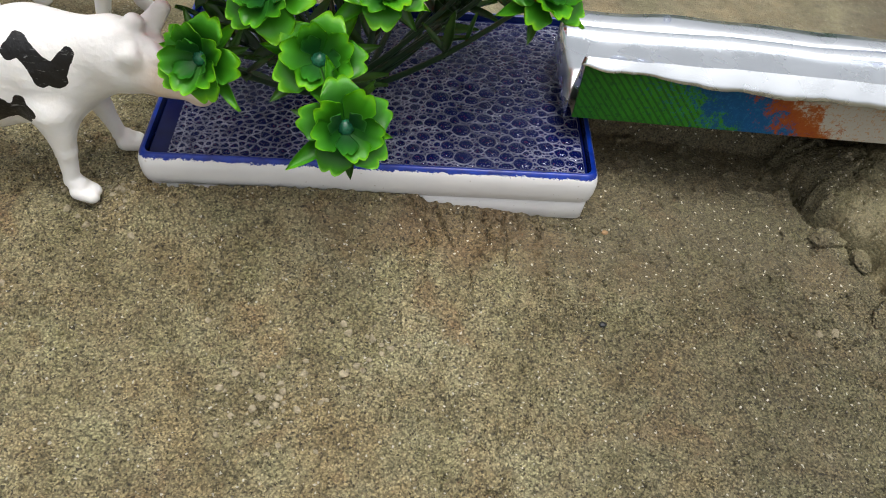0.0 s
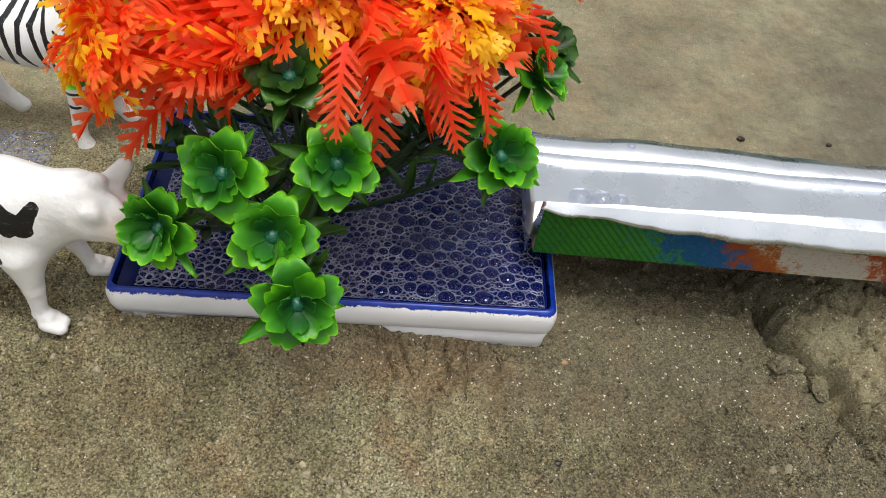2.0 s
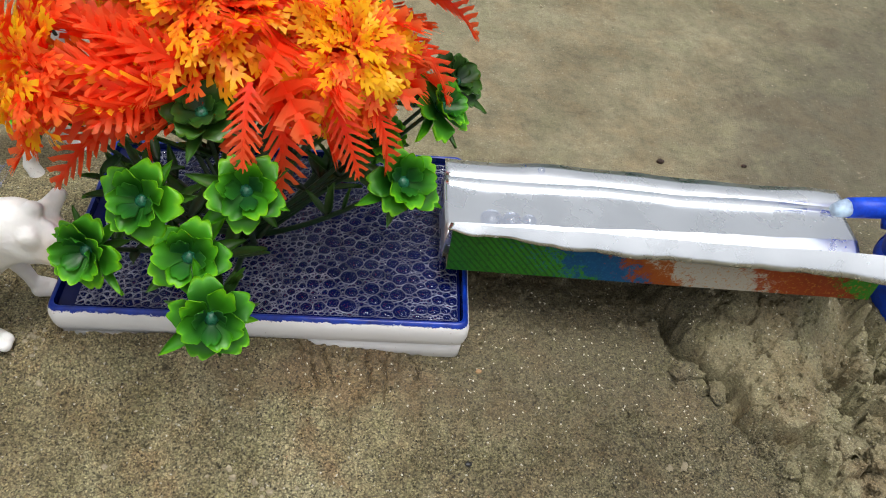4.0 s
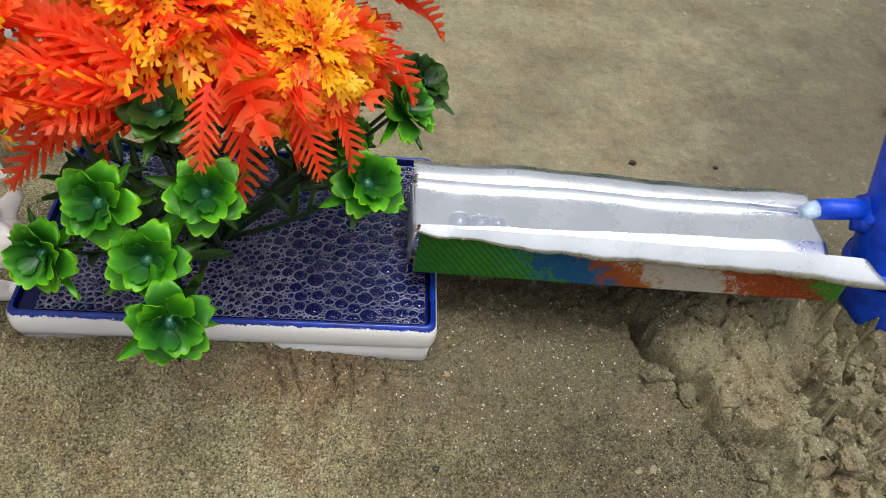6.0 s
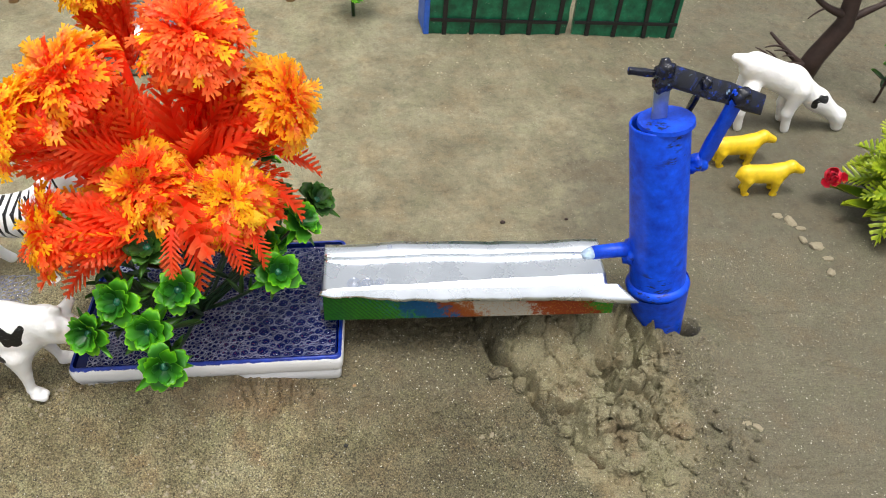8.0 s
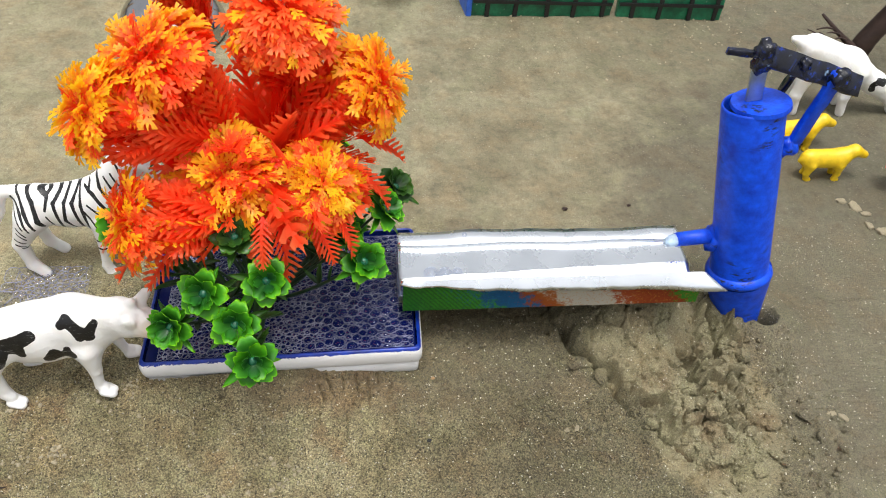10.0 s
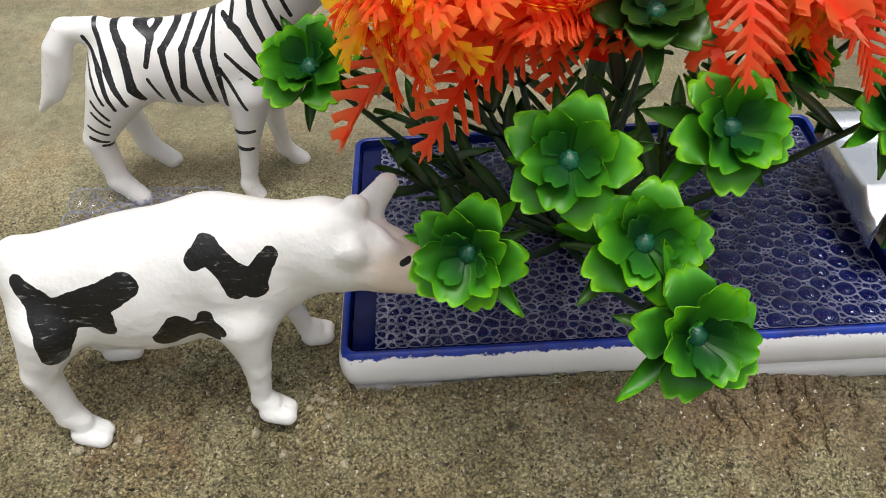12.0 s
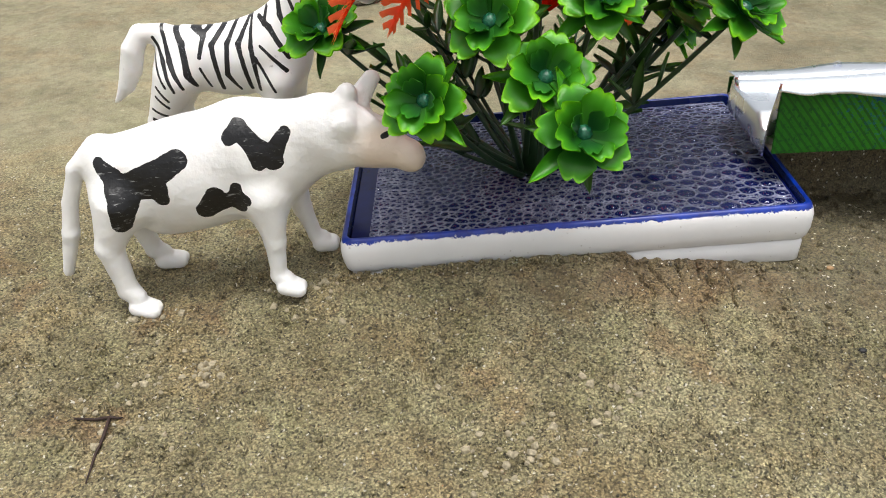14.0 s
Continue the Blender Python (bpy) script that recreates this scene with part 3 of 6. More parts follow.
def height(x, y):
    x, y = np.asarray(x, float), np.asarray(y, float)
    z = -0.0145 + 0.0155 * blob(x, y, 0.035, 0.225, 0.115, 0.075) + 0.006 * blob(x, y, 0.16, 0.19, 0.07, 0.07)
    z = z + (fbm(x, y, 14, 3, 0) - 0.5) * 0.004 + (fbm(x, y, 95, 3, 4) - 0.5) * 0.0019 + (fbm(x, y, 500, 2, 2) - 0.5) * 0.0011 * (np.abs(x - 0.08) < 0.28) * (y < 0.26)
    # patches of hair cracks and crusty relief
    where = np.clip((fbm(x, y, 26, 2, 3) - 0.50) / 0.08, 0, 1) * (np.abs(x - 0.07) < 0.25) * (y < 0.26)
    z = z - 0.0016 * where * np.clip(1 - np.abs(fbm(x, y, 150, 3, 5) - 0.5) / 0.030, 0, 1)
    z = z + 0.0020 * np.clip((fbm(x, y, 210, 3, 1) - 0.60) / 0.10, 0, 1) * np.clip((fbm(x, y, 30, 2, 4) - 0.46) / 0.10, 0, 1) * (y < 0.26)
    # mud pressed up along the tray's front
    lift = np.interp(x, [-0.090, -0.072, -0.038, -0.010, 0.0185, 0.0205, 0.050, 0.082], [-0.009, -0.0044, -0.0008, 0.0012, 0.0025, 0.0000, -0.0020, -0.0030]) + (fbm(x, y, 420, 3, 5) - 0.5) * 0.0030
    by = np.exp(-(np.minimum(y - 0.2075, 0) / 0.0105) ** 2) * (y < 0.25) * np.clip((x + 0.088) / 0.012, 0, 1) * np.clip((0.088 - x) / 0.012, 0, 1)
    z = z * (1 - by) + lift * by
    # the dug pile: a slab that rises to the box, broken into lumps
    wx, wy = x + (fbm(x, y, 130, 3, 1) - 0.5) * 0.009, y + (fbm(x, y, 130, 3, 2) - 0.5) * 0.009
    rx, ry = x + (fbm(x, y, 240, 3, 1) - 0.5) * 0.008, y + (fbm(x, y, 240, 3, 2) - 0.5) * 0.008
    ease = lambda v: np.clip(v, 0, 1) ** 2 * (3 - 2 * np.clip(v, 0, 1))
    ps, pl = ease(within(rx, ry, SLAB) / 0.0016), ease(within(rx, ry, LUMPS) / 0.0065)
    p = np.maximum(ps, pl)
    f1, f2, own, tilt = worley(wx, wy, 0.0165, 4)
    g1, g2, own2, tilt2 = worley(wx, wy, 0.0075, 7)
    gap, gap2 = np.clip(1 - (f2 - f1) / 0.13, 0, 1), np.clip(1 - (g2 - g1) / 0.20, 0, 1)
    lumps = (own - 0.40) * 0.0125 + tilt * 0.014 - gap * 0.0110 + ((own2 - 0.5) * 0.0050 + tilt2 * 0.005 - gap2 * 0.0048) * np.clip(own * 1.6 - 0.2, 0.15, 1)
    slope = np.clip((y - 0.195) / 0.045, 0, 1)
    crumb = (fbm(x, y, 300, 3, 3) - 0.5) * 0.0024
    slab = np.minimum(0.0090 + 0.0185 * slope, 0.0066 + 0.45 * np.maximum(within(x, y, SLAB), 0)) - 0.0060 * np.clip(1 - (f2 - f1) / 0.07, 0, 1) * np.clip((fbm(x, y, 40, 2, 1) - 0.40) / 0.10, 0, 1) + (fbm(x, y, 45, 3, 5) - 0.5) * 0.0050 + crumb
    loose = 0.0060 + 0.0150 * slope + lumps + crumb
    z = z + np.maximum(ps * slab, pl * np.maximum(loose, 0.0))
    z = z + blob(x, y, 0.262, 0.233, 0.012, 0.010) * 0.007
    z = z + blob(x, y, 0.215, 0.248, 0.030, 0.018) * 0.018 + blob(x, y, 0.288, 0.236, 0.036, 0.034) * 0.0175 * (1 - p)
    for c in BIG_CRACKS:
        z = z - 0.0120 * crack(x, y, c, 0.0027, 0.007) ** 0.6
    for c in FINE_CRACKS:
        z = z - 0.0026 * crack(x, y, c, 0.0009, 0.0035)
    # the hole round the pump's foot
    z = z - 0.050 * np.clip(2.6 - 2.3 * np.hypot((x - 0.2880) / 0.0078, (y - 0.2355) / 0.0066), 0, 1)
    # bed under the tray
    bed = np.clip(10 * (1 - np.maximum(np.abs(x - 0.0015) / 0.0735, np.abs(y - 0.2535) / 0.0455)), 0, 1)
    z = z * (1 - bed) + np.minimum(z, -0.0155) * bed
    # unseen bank added under the back of the box to block light from behind
    pack = np.clip((x - 0.082) / 0.012, 0, 1) * np.clip((0.245 - x) / 0.012, 0, 1) * np.clip((y - 0.256) / 0.010, 0, 1) * np.clip((0.279 - y) / 0.006, 0, 1)
    z = z * (1 - pack) + 0.040 * pack
    # and no higher than the box that lies on it
    inbox = (np.abs(x - 0.149) < 0.093) & (np.abs(y - 0.2490) < 0.0290)
    return np.where(inbox, np.minimum(z, 0.0268 + (x - 0.0695) * 0.030), z)


def hz(x, y):
    return float(height(np.array([x]), np.array([y]))[0])


def graded(a, b, fine, c, d, mid, close, far=400.0):
    """Grid lines: fine from a to b, wider to c and d, then growing out to the horizon."""
    inner = sorted(set(np.round(np.arange(a, b, fine), 5)) | set(np.round(np.arange(*close), 5)))
    lo = list(np.arange(c, a, mid))
    hi = list(np.arange(b, d, mid))
    out, s = [], mid
    while s < far:
        s *= 1.7
        out.append(s)
    return np.array([c - v for v in out[::-1]] + lo + inner + hi + [d + v for v in out])


# ---- ground ----
gx = graded(-0.18, 0.32, 0.0008, -0.36, 0.72, 0.003, (0.010, 0.066, 0.0004))
gy = graded(0.095, 0.26, 0.0008, -0.02, 0.76, 0.003, (0.160, 0.210, 0.0004))
X, Y = np.meshgrid(gx, gy)
Z = height(X, Y)
nx, ny = len(gx), len(gy)
idx = np.arange(nx * ny).reshape(ny, nx)
me = bpy.data.meshes.new("ground")
quads = np.stack([idx[:-1, :-1], idx[:-1, 1:], idx[1:, 1:], idx[1:, :-1]], -1).reshape(-1, 4)
me.vertices.add(nx * ny)
me.vertices.foreach_set("co", np.stack([X, Y, Z], -1).astype(np.float32).ravel())
me.loops.add(quads.size)
me.loops.foreach_set("vertex_index", quads.astype(np.int32).ravel())
me.polygons.add(len(quads))
me.polygons.foreach_set("loop_start", np.arange(0, quads.size, 4, dtype=np.int32))
me.polygons.foreach_set("use_smooth", np.ones(len(quads), dtype=bool))
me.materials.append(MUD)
me.update()
me.validate()
tagged(new("ground", me), "damp sandy grey-brown mud ground with fine cracks", "ground", kind="structure")


# ---- tray of soapy water ----
def ring(w, d, inset, z, r=0.004, seg=5):
    """A rounded rectangle of points."""
    r = max(r - inset * 0.5, 0.0012)
    pts = []
    for cx, cy, a0 in ((w - inset - r, inset + r, -90), (w - inset - r, d - inset - r, 0), (inset + r, d - inset - r, 90), (inset + r, inset + r, 180)):
        for k in range(seg + 1):
            a = radians(a0 + 90 * k / seg)
            pts.append((cx + r * math.cos(a), cy + r * math.sin(a), z))
    return pts


def loft(rings, close_last=False, close_first=False):
    n = len(rings[0])
    V = [p for r in rings for p in r]
    F = [(i * n + k, i * n + (k + 1) % n, (i + 1) * n + (k + 1) % n, (i + 1) * n + k) for i in range(len(rings) - 1) for k in range(n)]
    if close_last:
        F.append(tuple((len(rings) - 1) * n + k for k in range(n)))
    if close_first:
        F.append(tuple(range(n))[::-1])
    return V, F


TW, TD, TH = 0.1520, 0.0970, 0.0210
TRAY_POSE = pose(-0.0732, 0.2088, -0.0072, -1.0, -4.5, -1.6)


def build_tray():
    tray = thing("tray", "white glazed rectangular tray with a blue painted rim, sunk in mud", "tray", m=TRAY_POSE)
    base = [(0.0034, -0.0072), (0.0026, -0.0064), (0.0020, 0.0000), (0.0024, 0.0010), (0.0032, 0.0016)]
    body = [(0.0034, 0.0012), (0.0020, 0.0018), (0.0010, 0.0032), (0.0003, 0.0060), (0.0001, 0.0084), (0.0, 0.0106), (0.0003, 0.0126), (0.0008, 0.0140), (0.0014, 0.0148), (0.0021, 0.0150), (0.0026, 0.0146)]
    basin = [(0.0026, 0.0146), (0.0030, 0.0132), (0.0040, 0.0070), (0.0060, 0.0058)]
    for nm, prof, mat, lab in (("foot", base, TRAY, ""), ("body", body, TRAY, "white glazed side with blue brush marks"), ("basin", basin, BASIN, "blue painted inside")):
        V, F = loft([ring(TW, TD, i, z) for i, z in prof], nm == "basin", nm == "foot")
        part(nm, mesh(nm, V, F, mat), tray, label=lab)
    return tray


build_tray()


def cells(points, radii, bounds):
    """Voronoi polygons, weighted by radius, clipped to bounds."""
    x0, y0, x1, y1 = bounds
    P = np.array(points)
    R = np.array(radii)
    out = []
    for i in range(len(P)):
        poly = [(x0, y0), (x1, y0), (x1, y1), (x0, y1)]
        d2 = (P[:, 0] - P[i, 0]) ** 2 + (P[:, 1] - P[i, 1]) ** 2
        near = np.argpartition(d2, 46)[:47] if R[i] > 0.0016 else np.argpartition(d2, 22)[:23]
        near = near[near != i]
        for j in near:
            nxv, nyv = P[j] - P[i]
            c = 0.5 * (P[j] @ P[j] - P[i] @ P[i] - R[j] ** 2 + R[i] ** 2)
            res = []
            for k in range(len(poly)):
                a, b = poly[k], poly[(k + 1) % len(poly)]
                da, db = nxv * a[0] + nyv * a[1] - c, nxv * b[0] + nyv * b[1] - c
                if da <= 0:
                    res.append(a)
                if (da < 0 < db) or (db < 0 < da):
                    t = da / (da - db)
                    res.append((a[0] + (b[0] - a[0]) * t, a[1] + (b[1] - a[1]) * t))
            poly = res
            if len(poly) < 3:
                break
        out.append(poly)
    return out


def bubble_field(rng, bounds, radius, tries):
    x0, y0, x1, y1 = bounds
    pts, rad = [], []
    grid = {}
    for _ in range(tries):
        x, y = rng.uniform(x0, x1), rng.uniform(y0, y1)
        r = radius(x, y, rng)
        gi, gj = int(x / 0.008), int(y / 0.008)
        ok = True
        for a in (gi - 1, gi, gi + 1):
            for b in (gj - 1, gj, gj + 1):
                for q in grid.get((a, b), ()):
                    if (pts[q][0] - x) ** 2 + (pts[q][1] - y) ** 2 < (0.92 * (rad[q] + r)) ** 2:
                        ok = False
        if ok:
            grid.setdefault((gi, gj), []).append(len(pts))
            pts.append((x, y)), rad.append(r)
    return pts, rad


def bubbles(pts, rad, bounds, level, wall):
    """Two meshes: the milky walls between the cells, and the clear domes over them."""
    WV, WF, DV, DF = [], [], [], []
    for (cx, cy), r, poly in zip(pts, rad, cells(pts, rad, bounds)):
        if len(poly) < 3:
            continue
        # round the corners of the cell a little
        fine = []
        for k in range(len(poly)):
            a, b, c = poly[k - 1], poly[k], poly[(k + 1) % len(poly)]
            for s in ((0.75, a), (0.75, c)):
                fine.append((b[0] * s[0] + s[1][0] * (1 - s[0]), b[1] * s[0] + s[1][1] * (1 - s[0])))
        n = len(fine)
        mx, my = sum(p[0] for p in fine) / n, sum(p[1] for p in fine) / n
        w = wall(mx, my)
        size = max(0.0004, sum(math.hypot(p[0] - mx, p[1] - my) for p in fine) / n)
        k = max(0.58, 1 - w / size)
        o, top = len(WV), level + 0.00018 + 0.00010 * r / 0.002
        WV += [(mx + (p[0] - mx) * 1.01, my + (p[1] - my) * 1.01, level + 0.0001) for p in fine]
        WV += [(mx + (p[0] - mx) * (1 + k) / 2, my + (p[1] - my) * (1 + k) / 2, top) for p in fine]
        WV += [(mx + (p[0] - mx) * k, my + (p[1] - my) * k, level - 0.0002) for p in fine]
        WF += [(o + b * n + j, o + b * n + (j + 1) % n, o + (b + 1) * n + (j + 1) % n, o + (b + 1) * n + j) for b in (0, 1) for j in range(n)]
        o = len(DV)
        for f, h in ((0.97 * k, 0.03), (0.84 * k, 0.24), (0.50 * k, 0.42)):
            DV += [(mx + (p[0] - mx) * f, my + (p[1] - my) * f, level + h * size) for p in fine]
        DV.append((mx, my, level + 0.48 * size))
        DF += [(o + b * n + j, o + b * n + (j + 1) % n, o + (b + 1) * n + (j + 1) % n, o + (b + 1) * n + j) for b in (0, 1) for j in range(n)]
        DF += [(o + 2 * n + j, o + 2 * n + (j + 1) % n, o + 3 * n) for j in range(n)]
    return mesh("suds_walls", WV, WF, FOAM), mesh("bubble_domes", DV, DF, FILM)


def build_water():
    level = 0.0124
    water = thing("soapy_water", "dark blue soapy water covered in clear bubbles in the tray", "water", m=TRAY_POSE)
    V, F = loft([ring(TW, TD, 0.0035, level)], True)
    part("water_surface", mesh("water_surface", V, [tuple(range(len(V)))], WATER), water)
    rng = random.Random(5)
    bounds = (0.0095, 0.0048, TW - 0.0045, TD - 0.0050)
    x0, y0, x1, y1 = bounds
    pts, rad, grid = [], [], {}

    def add(count, lo, hi, where, pack=0.90):
        """Scatters bubbles of lo to hi radius, each with the chance that where(x, y) gives."""
        for _ in range(count):
            x, y, r = rng.uniform(x0, x1), rng.uniform(y0, y1), lo + (hi - lo) * rng.random() ** 1.4
            if rng.random() > where(x, y):
                continue
            gi, gj = int(x / 0.008), int(y / 0.008)
            if all((pts[q][0] - x) ** 2 + (pts[q][1] - y) ** 2 >= (pack * (rad[q] + r)) ** 2 for a in (gi - 1, gi, gi + 1) for b in (gj - 1, gj, gj + 1) for q in grid.get((a, b), ())):
                grid.setdefault((gi, gj), []).append(len(pts))
                pts.append((x, y)), rad.append(r)

    ease = lambda a, b, v: min(1.0, max(0.0, (v - a) / (b - a)))
    patch = lambda x, y: ease(0.42, 0.60, float(fbm(np.array([x]), np.array([y]), 90, 2, 1)[0]))
    add(2600, 0.0024, 0.0034, lambda x, y: ease(0.088, 0.108, x) * ease(0.062, 0.045, y))
    add(7000, 0.0014, 0.0022, lambda x, y: ease(0.080, 0.105, x) * (0.25 + 0.75 * patch(x, y)))
    add(5200, 0.00120, 0.00155, lambda x, y: ease(0.024, 0.034, x) * ease(0.100, 0.070, x) * ease(0.004, 0.022, y + 0.2 * (x - 0.03)))
    add(4200, 0.0008, 0.0012, lambda x, y: 0.35 + 0.65 * patch(x, y))
    add(26000, 0.00036, 0.00062, lambda x, y: ease(0.040, 0.075, x) * (0.35 + 0.65 * ease(0.06, 0.03, y)), 0.95)
    add(3000, 0.0007, 0.0010, lambda x, y: ease(0.075, 0.030, x))
    wall = lambda x, y: 0.00006 + 0.00034 * ease(0.046, 0.018, x) + 0.00006 * ease(0.100, 0.060, x) + 0.00014 * ease(0.045, 0.065, x) * ease(0.118, 0.090, x)
    w, d = bubbles(pts, rad, bounds, level + 0.0002, wall)
    tagged(part("suds_film", w, water, label="milky film between the bubbles"), kind="stuff")
    ob = part("bubble_foam", d, water, label="clear domed soap bubbles")
    tagged(ob, kind="stuff")
    return len(pts)


build_water()


# ---- foil-lined channel ----
CL, CWD = 0.1640, 0.0510
CHANNEL = pose(0.0675, 0.2252, 0.0276, 0, -1.8, -1.2)


def build_channel():
    ch = thing("water_channel", "printed cardboard box lined with crumpled aluminium foil above the tray", "channel", m=CHANNEL)
    wall = 0.0009
    for nm, size, at, mat in (("front_wall", (CL, wall, 0.0226), (CL / 2, wall / 2, 0.0113), PRINT), ("back_wall", (CL, wall, 0.0070), (CL / 2, CWD - wall / 2, 0.0035), PRINT),
                              ("bottom", (CL, CWD - 2 * wall, wall), (CL / 2, CWD / 2, wall / 2), CARD)):
        me = box(nm, size, mat, 0.0002)
        me.transform(Matrix.Translation(at))
        part(nm, me, ch)
    # foil: front flap, steep front inside, rising floor, flat floor, step, back flap
    prof = [(-0.0043, 0.0186), (-0.0030, 0.0203), (-0.0014, 0.0222), (0.0004, 0.0242), (0.0014, 0.0205), (0.0028, 0.0060), (0.0042, 0.0018), (0.0120, 0.0046), (0.0195, 0.0076), (0.0220, 0.0082), (0.0300, 0.0076), (0.0390, 0.0072),
            (0.0402, 0.0076), (0.0409, 0.0096), (0.0420, 0.0106), (0.0485, 0.0098), (0.0525, 0.0088)]
    nu, nv = 85, len(prof)
    V = []
    for i in range(nu):
        u = i / (nu - 1)
        x = -0.0010 + u * (CL + 0.0010)
        for j, (y, z) in enumerate(prof):
            k = noise.noise(Vector((u * 4, j * 0.35, 1.0))) * 0.0007 + noise.noise(Vector((u * 15, j * 0.7, 5.0))) * 0.0002
            yy, zz = y + k * 0.8, z + k
            if 6 < j < 10:
                yy = 0.0045 + (yy - 0.0045) * (0.70 + 0.40 * u)
            if j < 3:
                # the flap hangs lower towards the pump and its edge wanders
                lip, wide = 1 - j / 3, min(1.0, 0.42 + 2.2 * u) * (0.82 + 0.45 * u)
                ragged = 0.0012 * noise.noise(Vector((u * 11, 1.0, 4.0))) + 0.0005 * noise.noise(Vector((u * 34, 2.0, 4.0)))
                yy = 0.0004 + (y - 0.0004) * wide - lip * (ragged + 0.0022 * max(0, u - 0.88) / 0.12) + k * 0.5
                zz = 0.0242 + (z - 0.0242) * wide - lip * ragged * 0.6 + k
            if j >= nv - 2:
                zz += 0.0012 * noise.noise(Vector((u * 6, 8.0, 2.0)))
            xx = x + (0.0115 * max(0, u - 0.92) / 0.08 * (1 - j / 3) if j < 3 else 0) + (-0.001 * (1 - u / 0.06) * (1 - j / 3) if j < 3 and u < 0.06 else 0)
            V.append((xx, yy, zz))
    F = [(i * nv + j, (i + 1) * nv + j, (i + 1) * nv + j + 1, i * nv + j + 1) for i in range(nu - 1) for j in range(nv - 1)]
    # the end folded down over the tray
    flap = list(range(4, nv - 2))
    prev = flap
    for step in range(1, 7):
        row, s = [], step / 6
        for n_, j in enumerate(flap):
            x, y, z = V[j]
            row.append(len(V))
            V.append((x - 0.0012 * math.sin(s * 1.5) + 0.0005 * noise.noise(Vector((s * 3, n_ * 0.6, 0))), y + 0.0004 * s, z - (z + 0.0015) * s ** 1.4))
        F += [(prev[k], prev[k + 1], row[k + 1], row[k]) for k in range(len(flap) - 1)]
        prev = row
    fm = mesh("foil_lining", V, F, FOIL)
    # the folds stay crisp
    fold = {3, 4, 6, 9, 11, 13}
    crisp = [a % nv == b % nv and a % nv in fold and max(a, b) < nu * nv for a, b in (e.vertices for e in fm.edges)]
    fm.attributes.new("sharp_edge", "BOOLEAN", "EDGE").data.foreach_set("value", crisp)
    foil = part("foil_lining", fm, ch, label="creased shiny aluminium foil")
    so = foil.modifiers.new("thickness", "SOLIDIFY")
    so.thickness, so.offset = 0.00020, 0
    # bubbles left on the foil
    bm = bmesh.new()
    bmesh.ops.create_uvsphere(bm, u_segments=18, v_segments=10, radius=1.0)
    drop = bm_mesh("bubble", bm, FILM)
    for x, y, r in ((0.0165, 0.0200, 0.0042), (0.0245, 0.0200, 0.0038), (0.0313, 0.0205, 0.0028), (0.0375, 0.0465, 0.0016)):
        thing("bubble", "clear soap bubble resting on the foil", "bubble", group="bubbles on the foil", me=drop, m=CHANNEL @ Matrix.Translation((x, y, 0.0082 if y < 0.03 else 0.0116)) @ Matrix.Diagonal((r, r, r * 0.75, 1)))
    return ch


build_channel()


